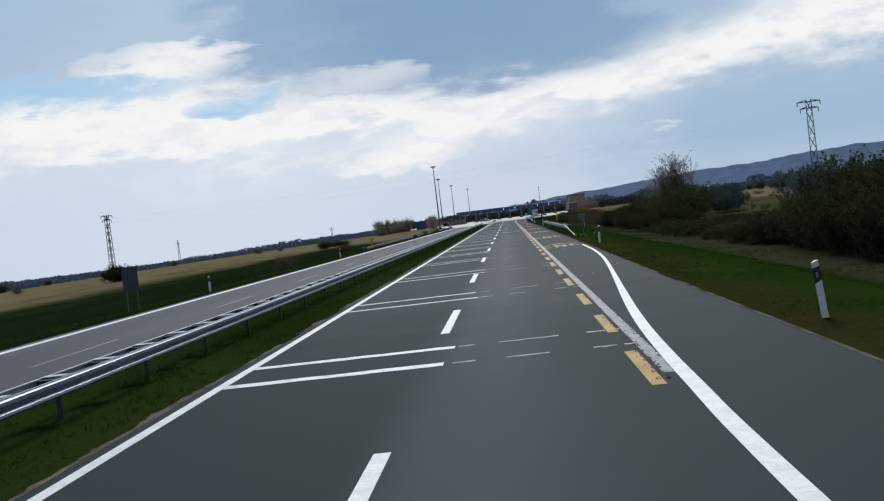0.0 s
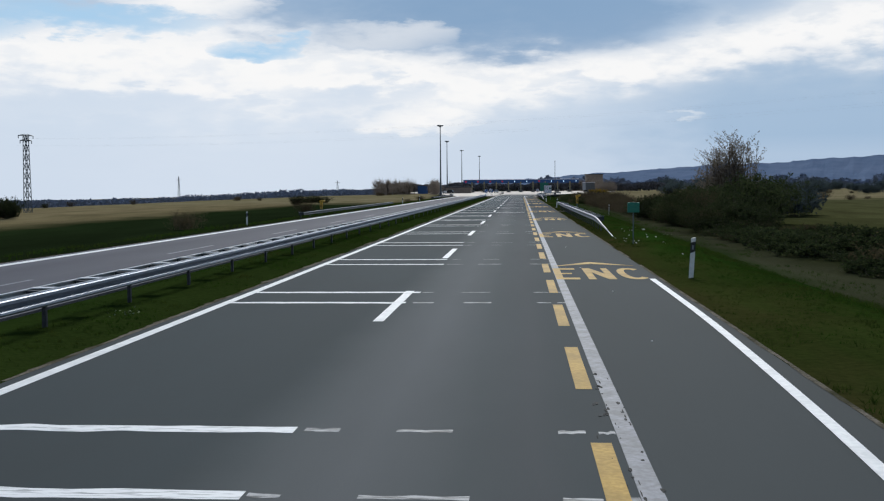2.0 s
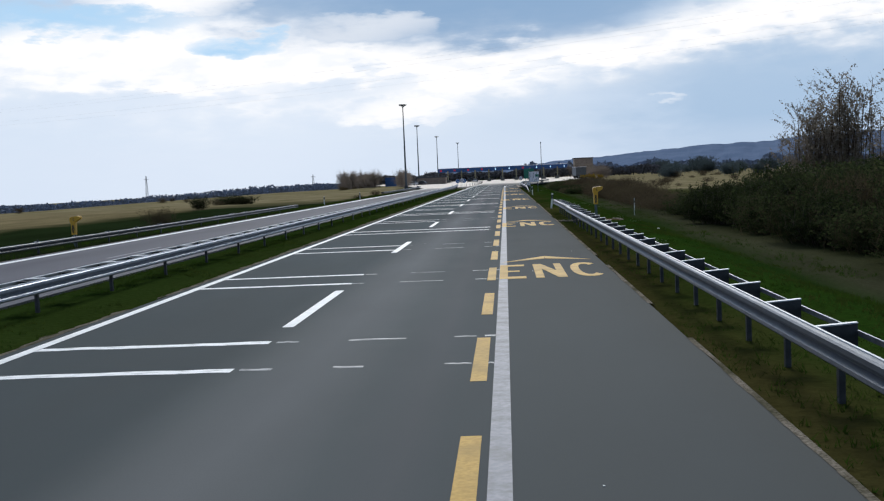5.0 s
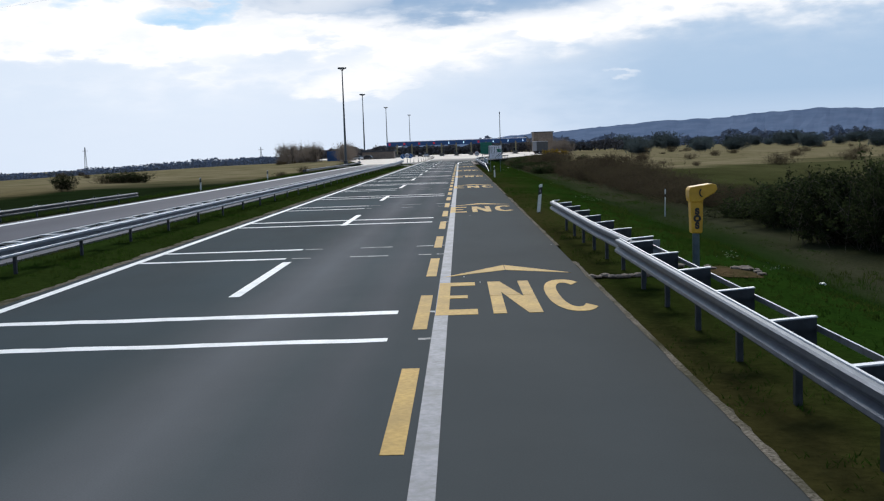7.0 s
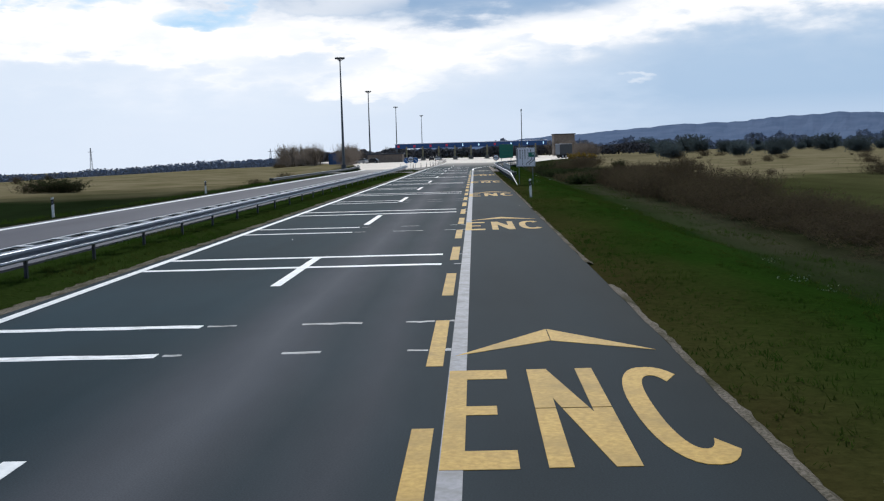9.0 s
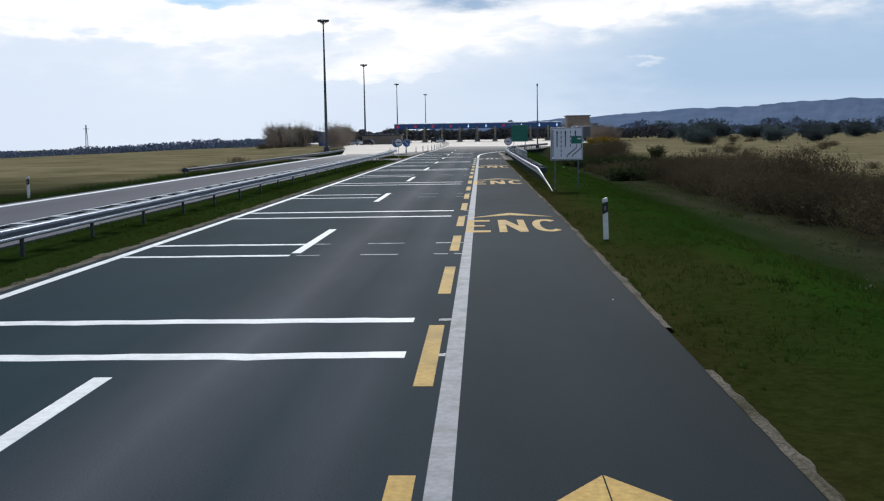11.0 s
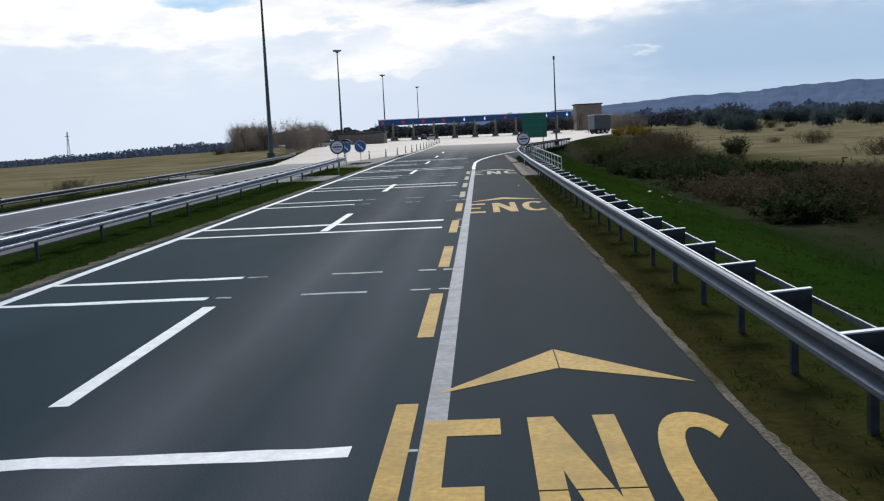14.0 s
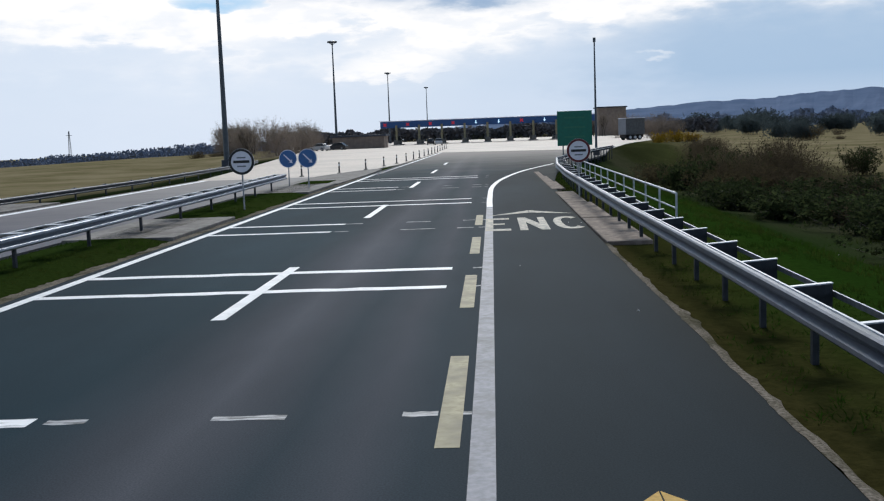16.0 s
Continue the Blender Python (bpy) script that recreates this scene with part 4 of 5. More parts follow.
def bar(name, x0, x1, z0, z1, parent, mat=None, y=-0.016, slant=0.0):
    bm = bmesh.new()
    plate(bm, [(x0, z0), (x1, z0), (x1 + slant, z1), (x0 + slant, z1)], y - 0.003, y)
    return part(name, bm, mat or M_BLACK, parent)


def lane_sign(x, y, z0, w, h):
    """Large square lane-arrangement board on two posts."""
    base = empty("lane_sign", x, y, -0.05, 2.0, "square white lane-guidance board with black arrows on two posts", "road sign")
    z0 += 0.05
    z1 = z0 + h
    for s in (-0.36, 0.36):
        tubed("post", (s * w, 0.05, -0.4), (s * w, 0.05, z1 - 0.05), 0.03, M_POLE, base, label="dark steel tube post")
    bm = bmesh.new()
    box(bm, -w / 2, w / 2, -0.012, 0.012, z0, z1, 0.008)
    part("board", bm, M_SIGN_WHITE, base)
    b = 0.025
    i = 0.02
    for x0, x1, za, zb in ((-w / 2 + i, w / 2 - i, z0 + i, z0 + i + b), (-w / 2 + i, w / 2 - i, z1 - i - b, z1 - i), (-w / 2 + i, -w / 2 + i + b, z0 + i + b, z1 - i - b), (w / 2 - i - b, w / 2 - i, z0 + i + b, z1 - i - b)):
        bar("border", x0, x1, za, zb, base)
    bar("lane_bar", -0.44 * w, -0.415 * w, z0 + 0.10 * h, z1 - 0.08 * h, base)
    for k in range(6):
        za = z0 + 0.10 * h + k * 0.138 * h
        bar("dash_bar", -0.185 * w, -0.16 * w, za, za + 0.095 * h, base)
    for k in range(4):
        za = z0 + 0.40 * h + k * 0.135 * h
        bar("dash_bar", 0.105 * w, 0.128 * w, za, za + 0.085 * h, base)
    for cx, low in ((-0.30, 0.40), (-0.04, 0.40), (0.27, 0.68)):
        bm = bmesh.new()
        zt = z1 - 0.09 * h
        plate(bm, [(cx * w - 0.022, z0 + low * h), (cx * w + 0.022, z0 + low * h), (cx * w + 0.022, zt - 0.085 * h), (cx * w + 0.05, zt - 0.085 * h), (cx * w, zt), (cx * w - 0.05, zt - 0.085 * h), (cx * w - 0.022, zt - 0.085 * h)], -0.019, -0.016)
        part("arrow", bm, M_BLACK, base)
    bm = bmesh.new()
    plate(bm, [(0.14 * w, z0 + 0.50 * h), (0.46 * w, z0 + 0.50 * h), (0.46 * w, z0 + 0.73 * h), (0.14 * w, z0 + 0.73 * h)], -0.022, -0.019)
    panel = part("green_panel", bm, M_GREEN_SIGN, base, "green rectangular panel")
    bm = bmesh.new()
    plate(bm, [(0.33 * w, z0 + 0.63 * h), (0.44 * w, z0 + 0.63 * h), (0.44 * w, z0 + 0.67 * h), (0.33 * w, z0 + 0.67 * h)], -0.025, -0.0225)
    part("white_bar", bm, M_SIGN_WHITE, panel)
    for off in (0.0, 0.17):
        bm = bmesh.new()
        t = 0.03
        plate(bm, [((0.0 + off) * w, z0 + 0.08 * h), ((0.0 + off) * w + t, z0 + 0.08 * h), ((0.0 + off) * w + t, z0 + 0.13 * h), ((0.29 + off * 0.9) * w + t, z0 + 0.36 * h), ((0.29 + off * 0.9) * w + t, z0 + 0.48 * h), ((0.29 + off * 0.9) * w, z0 + 0.48 * h), ((0.29 + off * 0.9) * w, z0 + 0.375 * h), ((0.0 + off) * w, z0 + 0.15 * h)], -0.019, -0.016)
        part("branch_bar", bm, M_BLACK, base)
    return base


lane_sign(7.81, 231.4, 1.28, 1.43, 1.45)


def disc(bm, r, y0, y1, z, n=28, r_in=0.0):
    if r_in:
        ring = [[bm.verts.new((rr * math.cos(2 * math.pi * i / n), yy, z + rr * math.sin(2 * math.pi * i / n))) for i in range(n)] for yy, rr in ((y0, r_in), (y0, r), (y1, r), (y1, r_in))]
        for a, b in ((0, 1), (1, 2), (2, 3), (3, 0)):
            for i in range(n):
                bm.faces.new((ring[a][i], ring[a][(i + 1) % n], ring[b][(i + 1) % n], ring[b][i]))
        bmesh.ops.recalc_face_normals(bm, faces=bm.faces[:])
    else:
        plate(bm, [(r * math.cos(2 * math.pi * i / n), z + r * math.sin(2 * math.pi * i / n)) for i in range(n)], y0, y1)


def stop_disc(x, y, z, r, ring_mat, label):
    """Round sign with a dark ring and a bar between two lines of small writing."""
    base = empty("round_sign", x, y, -0.06, 0, label, "road sign", "toll stop signs")
    z += 0.06
    tubed("post", (0, 0.045, -0.4), (0, 0.045, z + 0.2), 0.03, M_ZINC, base, label="grey steel tube post")
    bm = bmesh.new()
    disc(bm, r, -0.01, 0.01, z)
    part("disc", bm, M_SIGN_WHITE, base)
    bm = bmesh.new()
    disc(bm, r - 0.005, -0.018, -0.0125, z, r_in=r * 0.80)
    part("ring", bm, ring_mat, base, "dark border ring")
    bar("bar", -0.62 * r, 0.62 * r, z - 0.10 * r, z + 0.10 * r, base)
    for s in (0.26, -0.40):
        bar("writing", -0.34 * r, 0.34 * r, z + s * r, z + (s + 0.10) * r, base, M_SIGN_BACK)
    return base


stop_disc(7.0, 300.7, 1.64, 0.44, M_RED, "round white sign with dark red ring beside the rail")
stop_disc(-4.95, 298.25, 1.72, 0.46, M_BLACK, "round white sign with dark ring on the median")


def blue_disc(x, y, z, r):
    base = empty("arrow_sign", x, y, -0.06, 0, "round blue sign with white arrow on steel post", "road sign", "blue arrow signs")
    z += 0.06
    tubed("post", (0, 0.045, -0.4), (0, 0.045, z + 0.2), 0.03, M_ZINC, base, label="grey steel tube post")
    bm = bmesh.new()
    disc(bm, r, -0.01, 0.01, z)
    part("disc", bm, M_BLUE_SIGN, base)
    bm = bmesh.new()
    disc(bm, r - 0.004, -0.016, -0.012, z, r_in=r * 0.93)
    part("rim", bm, M_SIGN_WHITE, base, "thin white rim")
    bm = bmesh.new()
    a = 0.12 * r
    plate(bm, [(-0.5 * r, z + 0.45 * r), (-0.5 * r + a, z + 0.5 * r), (0.3 * r, z - 0.3 * r + a), (0.42 * r, z - 0.08 * r), (0.5 * r, z - 0.5 * r), (0.05 * r, z - 0.42 * r), (0.25 * r, z - 0.36 * r)], -0.016, -0.012)
    part("arrow", bm, M_SIGN_WHITE, base, "white arrow")
    return base


blue_disc(-6.6, 315.0, 1.46, 0.46)
blue_disc(-5.06, 312.0, 1.51, 0.46)


def board_sign(name, x, y, w, z0, z1, mat, label, rz=0.0, writing=0, posts=2):
    base = empty(name, x, y, -0.06, rz, label, "road sign")
    z0, z1 = z0 + 0.06, z1 + 0.06
    for k in range(posts):
        px = 0 if posts == 1 else (-0.34 + 0.68 * k / (posts - 1)) * w
        tubed("post", (px, 0.06, -1.2), (px, 0.06, z1 - 0.1), 0.045 if posts > 1 else 0.025, M_POLE, base, label="dark steel tube post")
    bm = bmesh.new()
    box(bm, -w / 2, w / 2, -0.015, 0.015, z0, z1, 0.01)
    part("board", bm, mat, base)
    for k in range(writing):
        zz = z1 - (k + 0.7) / (writing + 0.6) * (z1 - z0)
        bar("writing", -0.3 * w, 0.3 * w, zz - 0.025 * (z1 - z0), zz + 0.025 * (z1 - z0), base, M_GREEN_WRITE, y=-0.018)
    return base


M_GREEN_WRITE = material("green_sign_letters", (0.02, 0.17, 0.10), (0.03, 0.20, 0.12), 4, 0.5, 0.0)
board_sign("green_board", 9.45, 333.5, 2.35, 1.32, 3.66, M_GREEN_SIGN, "large green direction board beside the toll apron", 0, 3)
board_sign("distance_plate", 7.55, 78.6, 0.52, 1.32, 1.76, M_GREEN_SIGN, "small green plate on a thin post in the grass", 0, 2, 1)
board_sign("blue_board", -38.3, 470, 4.2, -0.4, 3.2, M_BLUE, "large blue board standing beyond the far carriageway", 0, 0, 3)
board_sign("sign_back", -23.3, 61.0, 1.05, 0.4, 1.95, M_ROOF, "dark back of a sign in the far verge", 0, 0, 2)

# ---- culvert rail, gutter slabs ----
def hand_rail(x0, y0, x1, y1, zb, zt):
    base = empty("hand_rail", x0, y0, 0, label="pale steel hand railing with three bars over a culvert", category="railing")
    dx, dy = x1 - x0, y1 - y0
    for k in range(14):
        f = k / 13
        tubed("post", (dx * f, dy * f, zb - 0.8), (dx * f, dy * f, zt), 0.03, M_RAIL_PALE, base)
    for h in (1.0, 0.62, 0.3):
        tubed("bar", (0, 0, zb + (zt - zb) * h), (dx, dy, zb + (zt - zb) * h), 0.032 if h == 1.0 else 0.024, M_RAIL_PALE, base)
    return base


hand_rail(8.55, 289.2, 8.75, 326, -0.35, 0.68)


def gutter_slab(x0, x1, y0, y1, mat=None):
    bm = bmesh.new()
    box(bm, x0, x1, y0, y1, -0.2, 0.03 if mat is None else 0.07, 0.02)
    for v in bm.verts:
        v.co.x += 0.04 * noise.noise((v.co.y, v.co.x, 0.5))
    return tagged(part("gutter_slab", bm, mat or M_GUTTER), "weathered concrete gutter slab beside the asphalt", "concrete slab", "gutter slabs")


for y in (284.2, 290.5, 296.8, 305.0, 311.2, 317.4):
    gutter_slab(6.22, 7.2 - 0.02 * (y - 284), y, y + 6.1)
for x0, x1, y0, y1 in ((-7.3, -4.35, 288.1, 294.6), (-7.35, -4.45, 308.4, 316.5), (-17.4, -15.15, 300.5, 306.8)):
    gutter_slab(x0, x1, y0, y1, M_SLAB)


road("median_island", [(-7.35, 316.6), (-4.35, 316.6), (-4.15, 328), (-4.25, 338), (-4.9, 339.5), (-6.0, 336), (-7.35, 327.9)], 0.04, M_SLAB, "worn grey-brown paved end of the median")

# ---- row of bollards at the median's end ----
def bollard(x, y):
    base = empty("bollard", x, y, 0, label="short dark marker bollard on the concrete median", category="bollard", group="median bollards")
    bm = bmesh.new()
    tube(bm, (0, 0, 0), (0, 0, 0.06), 0.16, 0.14, 10)
    tube(bm, (0, 0, 0.05), (0, 0, 0.78), 0.06, 0.05, 10)
    part("body", bm, M_BOOTH, base)
    tubed("band", (0, 0, 0.52), (0, 0, 0.64), 0.066, M_POST_WHITE, base, 0.064, label="pale reflective band")
    return base


one = bollard(-8.6, 329.5)
for i in range(16):
    y = 333 + 6.8 * i
    x = -3.75 - 2.9 * math.exp(-(y - 333) / 16)
    copy_thing(one, pose(x, y, 0))


# ---- lighting masts ----
def light_mast(x, y, h, lamps=6):
    base = empty("light_mast", x, y, -0.1, label="tall grey floodlight mast beside the toll plaza", category="light mast", group="floodlight masts")
    tubed("pole", (0, 0, -0.5), (0, 0, h - 0.3), 0.30, M_MAST, base, 0.11, 14)
    boxed("foot", (-0.45, 0.45, -0.45, 0.45, -0.3, 0.75), M_ROOF, base, 0.05, "dark foot housing")
    bm = bmesh.new()
    for a in range(0, 360, 60):
        tube(bm, (0, 0, h - 0.9), (0.8 * math.cos(radians(a)), 0.8 * math.sin(radians(a)), h - 0.25), 0.035, n=6)
    tube(bm, (0, 0, h - 0.5), (0, 0, h), 0.16, n=10)
    part("head_frame", bm, M_MAST, base)
    bm = bmesh.new()
    box(bm, -0.28, 0.28, -0.14, 0.14, -0.2, 0.16, 0.04)
    lamp = part("floodlight", bm, M_MAST, base, "dark box floodlight")
    for k in range(lamps):
        a = radians(360 / lamps * k)
        m = pose(0.85 * math.cos(a), 0.85 * math.sin(a), h - 0.2, 25, 0, math.degrees(a) + 90)
        if k:
            share("floodlight", lamp.data, base, m)["label"] = lamp["label"]
        else:
            lamp.matrix_basis = m
    return base


for x, y, h in ((-22.8, 365.9, 22.5), (-28.8, 481.5, 22.6), (-29.2, 602, 22.9), (-24.5, 727, 23.4)):
    light_mast(x, y, h)
slim = empty("slim_mast", 13.3, 358, -0.2, label="slim grey pole behind the green board", category="light mast")
tubed("pole", (0, 0, -0.5), (0, 0, 10.5), 0.12, M_MAST, slim, 0.06, 12)
boxed("top_box", (-0.12, 0.12, -0.1, 0.1, 10.35, 10.75), M_MAST, slim, 0.02)
boxed("foot", (-0.28, 0.28, -0.28, 0.28, -0.3, 0.8), M_ROOF, slim, 0.03, "dark foot housing")

# ---- toll station ----
def toll_booth(x, y):
    base = empty("toll_booth", x, y, 0, label="small dark glazed toll booth on a concrete island", category="toll booth", group="toll booths")
    bm = bmesh.new()
    box(bm, -1.0, 1.0, -9, 7, -0.05, 0.22, 0.06)
    part("island", bm, M_CONCRETE, base, "pale concrete island")
    boxed("plinth", (-0.8, 0.8, -1.6, 1.6, 0.2, 1.15), M_BOOTH, base, 0.03)
    boxed("glazing", (-0.76, 0.76, -1.55, 1.55, 1.15, 2.25), M_GLASS, base, 0.02, "dark booth glass")
    boxed("roof", (-0.95, 0.95, -1.8, 1.8, 2.25, 2.45), M_BOOTH, base, 0.04)
    boxed("column", (-0.27, 0.27, -4.75, -4.2, 0.2, 5.0), M_COLUMN, base, 0.03, "ochre painted canopy column")
    boxed("crash_block", (-0.5, 0.5, -8.2, -7.0, 0.2, 1.3), M_BOOTH, base, 0.1, "dark crash cushion")
    return base


booth = toll_booth(-20.2, 531)
for k in range(1, 9):
    copy_thing(booth, pose(-20.2 + 5.75 * k, 531, 0))
canopy = empty("toll_canopy", 2.8, 533, 0, label="long flat canopy with deep blue fascia over toll lanes", category="canopy")
boxed("fascia", (-27.1, 27.1, -6.0, -5.7, 4.35, 5.95), M_BLUE, canopy, 0.03, "deep blue metal fascia")
boxed("roof", (-27.1, 27.1, -5.69, 7, 4.75, 5.75), M_ROOF, canopy, 0.03)
boxed("roof_edge", (-27.3, 27.3, -6.15, 7.1, 5.955, 6.15), M_SIGN_WHITE, canopy, 0.03, "white metal roof edge")
for k in range(10):
    px = -25.9 + 5.75 * k
    red = k in (0, 1, 2, 3, 6)
    bm = bmesh.new()
    if red:
        for a in (45, -45):
            box(bm, -0.14, 0.14, -6.09 - 0.004 * (a > 0), -6.03, -0.5, 0.5, m=Matrix.Translation((px, 0, 5.15)) @ Matrix.Rotation(radians(a), 4, "Y"))
        part("red_cross", bm, M_RED_LIGHT, canopy, "lit red lane cross")
    else:
        plate(bm, [(px - 0.10, 5.6), (px - 0.10, 5.1), (px - 0.30, 5.1), (px, 4.65), (px + 0.30, 5.1), (px + 0.10, 5.1), (px + 0.10, 5.6)], -6.09, -6.04)
        part("green_arrow", bm, M_WHITE_LIGHT, canopy, "lit pale lane arrow")


def building(name, x0, x1, y0, y1, h, label, windows=0, mat=M_WALL):
    base = empty(name, (x0 + x1) / 2, y0, -0.1, label=label, category="building")
    w, d = x1 - x0, y1 - y0
    bm = bmesh.new()
    box(bm, -w / 2, w / 2, 0, d, -0.5, h, 0.03)
    part("wall", bm, mat, base)
    boxed("roof", (-w / 2 - 0.4, w / 2 + 0.4, -0.4, d + 0.4, h, h + 0.4), M_ROOF, base, 0.04, "dark flat roof")
    for k in range(windows):
        cx = -w / 2 + w * (k + 0.5) / windows
        win = boxed("window", (cx - 0.55, cx + 0.55, -0.05, 0.03, h * 0.35, h * 0.8), M_GLASS, base, 0.01, "dark window")
        boxed("sill", (cx - 0.65, cx + 0.65, -0.14, -0.001, h * 0.35 - 0.1, h * 0.35 - 0.02), M_SIGN_WHITE, win)
    return base


building("low_building", -29.5, -18.6, 480, 488, 2.55, "low beige building with dark flat roof beside the plaza", 0)
building("station_building", 38.0, 46.8, 600, 612, 8.9, "brown rendered station building behind the toll canopy", 0)


def wheel(parent, x, y, r=0.32, w=0.2):
    t = tubed("wheel", (x - w / 2, y, r), (x + w / 2, y, r), r, M_RUBBER, parent, n=18)
    tubed("rim", (x - w / 2 - 0.006, y, r), (x + w / 2 + 0.006, y, r), r * 0.6, M_ZINC, t, n=14)


def car(x, y, rz, paint, label):
    base = empty("parked_car", x, y, 0.0, rz, label, "car", "cars by the plaza")
    bm = bmesh.new()
    plate(bm, [(-2.0, 0.25), (2.05, 0.25), (2.1, 0.62), (1.9, 0.78), (1.05, 0.88), (-1.9, 0.95), (-2.08, 0.7)], -0.82, 0.82)
    bmesh.ops.bevel(bm, geom=bm.edges[:], offset=0.05, segments=2, profile=0.5, affect="EDGES")
    bmesh.ops.rotate(bm, verts=bm.verts[:], matrix=Matrix.Rotation(radians(90), 3, "Z"))
    part("body", bm, paint, base)
    bm = bmesh.new()
    plate(bm, [(-1.8, 0.9), (1.1, 0.86), (0.4, 1.38), (-1.2, 1.42)], -0.7, 0.7)
    bmesh.ops.bevel(bm, geom=bm.edges[:], offset=0.06, segments=2, profile=0.5, affect="EDGES")
    bmesh.ops.rotate(bm, verts=bm.verts[:], matrix=Matrix.Rotation(radians(90), 3, "Z"))
    part("cabin", bm, M_GLASS, base, "dark glazed cabin")
    boxed("roof_panel", (-0.6, 0.6, -1.15, 0.3, 1.405, 1.46), paint, base, 0.02)
    for sx in (-0.74, 0.74):
        for sy in (-1.3, 1.3):
            wheel(base, sx, sy)
    return base


M_CAR_DARK = material("dark_car_paint", (0.02, 0.022, 0.026), (0.03, 0.032, 0.036), 3, 0.25, 0.0)
M_CAR_WHITE = material("white_car_paint", (0.55, 0.55, 0.56), (0.62, 0.62, 0.63), 3, 0.25, 0.0)
car(-30.0, 466, 60, M_CAR_WHITE, "white car parked at the plaza's edge")
car(-27.2, 471, 75, M_CAR_DARK, "dark car parked at the plaza's edge")
car(-10.8, 512, 5, M_CAR_DARK, "dark car waiting before the toll booths")
car(-8.2, 498, 5, M_CAR_WHITE, "white car waiting before the toll booths")


def lorry(x, y, rz):
    base = empty("lorry_trailer", x, y, 0.0, rz, "short box trailer with dark tarpaulin side on the apron", "trailer")
    boxed("cargo_box", (-1.25, 1.25, -0.9, 3.4, 1.0, 4.05), M_TARP, base, 0.04, "dark tarpaulin cargo box")
    boxed("rear_door", (-1.24, 1.24, 3.405, 3.44, 1.05, 4.0), M_SIGN_BACK, base, 0.01, "grey rear door")
    boxed("roof_edge", (-1.29, 1.29, -0.94, 3.46, 4.055, 4.15), M_SIGN_WHITE, base, 0.02, "white roof edge")
    boxed("chassis", (-0.9, 0.9, -0.8, 3.3, 0.45, 0.98), M_RUBBER, base, 0.03)
    for sx in (-1.08, 1.08):
        for sy in (0.2, 1.3, 2.4):
            wheel(base, sx, sy, 0.48, 0.28)
    return base


lorry(31.6, 464.5, 118)


# ---- pylons and wires ----
def pylon(x, y, z, h, rz):
    base = empty("power_pylon", x, y, z, rz, "grey steel lattice power pylon with two crossarms", "power pylon", "power pylons")
    bm = bmesh.new()
    n = 9

    def half(f):
        return 0.50 - 0.20 * f ** 0.7

    for k in range(n):
        f0, f1 = k / n, (k + 1) / n
        a, b, z0, z1 = half(f0), half(f1), h * f0, h * f1
        for sx, sy in ((1, 1), (1, -1), (-1, -1), (-1, 1)):
            tube(bm, (sx * a, sy * a, z0), (sx * b, sy * b, z1), 0.055, n=4)
        for (sx, sy), (tx, ty) in (((1, 1), (1, -1)), ((1, -1), (-1, -1)), ((-1, -1), (-1, 1)), ((-1, 1), (1, 1))):
            tube(bm, (sx * a, sy * a, z0), (tx * b, ty * b, z1), 0.035, n=4)
            tube(bm, (tx * a, ty * a, z0), (sx * b, sy * b, z1), 0.035, n=4)
    part("tower", bm, M_MAST, base)
    for zz, w in ((h * 0.985, 1.35), (h * 0.925, 1.05)):
        bm = bmesh.new()
        tube(bm, (-w, 0, zz), (w, 0, zz), 0.07, n=6)
        tube(bm, (-w, 0, zz), (-0.2, 0, zz + 0.22), 0.04, n=4)
        tube(bm, (w, 0, zz), (0.2, 0, zz + 0.22), 0.04, n=4)
        part("crossarm", bm, M_MAST, base)
        for s in (-1, 1):
            tubed("insulator", (s * w, 0, zz - 0.5), (s * w, 0, zz), 0.06, M_ROOF, base, n=6)
    return base


LP, RP = (-77.8, 198.0, -1.9), (40.3, 127.0, -1.5)
pylon(*LP, 13.6, 60)
pylon(*RP, 13.6, -15)
for off, zz in ((-1.6, 11.8), (1.6, 11.8), (-1.0, 12.9), (1.0, 12.9)):
    bm = bmesh.new()
    dx = off * 0.5
    pts = [(LP[0] + (RP[0] - LP[0]) * i / 24 + dx, LP[1] + (RP[1] - LP[1]) * i / 24 + off * 0.86, LP[2] + zz - 1.3 * 4 * (i / 24) * (1 - i / 24)) for i in range(25)]
    sweep(bm, [(0.0018, 0.0), (0.0, 0.0018), (-0.0018, 0.0), (0.0, -0.0018)], pts, closed=True)
    tagged(part("power_cable", bm, M_WIRE), "thin grey power cable sagging between two pylons", "cable", "power cables")
for x, y, h in ((-412, 1277, 26), (-226, 1329, 20)):
    h += -7.5 - ground_z(x, y)
    base = empty("far_pylon", x, y, ground_z(x, y), 0, "distant thin lattice pylon above the treeline", "power pylon", "far pylons")
    bm = bmesh.new()
    for sx, sy in ((1, 1), (1, -1), (-1, -1), (-1, 1)):
        tube(bm, (sx * 1.8, sy * 1.8, 0), (sx * 0.3, sy * 0.3, h), 0.2, n=4)
    part("tower", bm, M_MAST, base)
    tubed("crossarm", (-3, 0, h * 0.9), (3, 0, h * 0.9), 0.22, M_MAST, base, n=5)


# ---- plants ----
def quad_cloud(name, mat, quads, parent):
    """Many small four-cornered blades or leaves as one mesh."""
    me = bpy.data.meshes.new(name)
    vs, fs = [], []
    for q in quads:
        n = len(vs)
        vs += q
        fs.append(tuple(range(n, n + len(q))))
    me.from_pydata(vs, [], fs)
    me.materials.append(mat)
    ob = new(name, me)
    if parent is not None:
        ob.parent = parent
    return ob


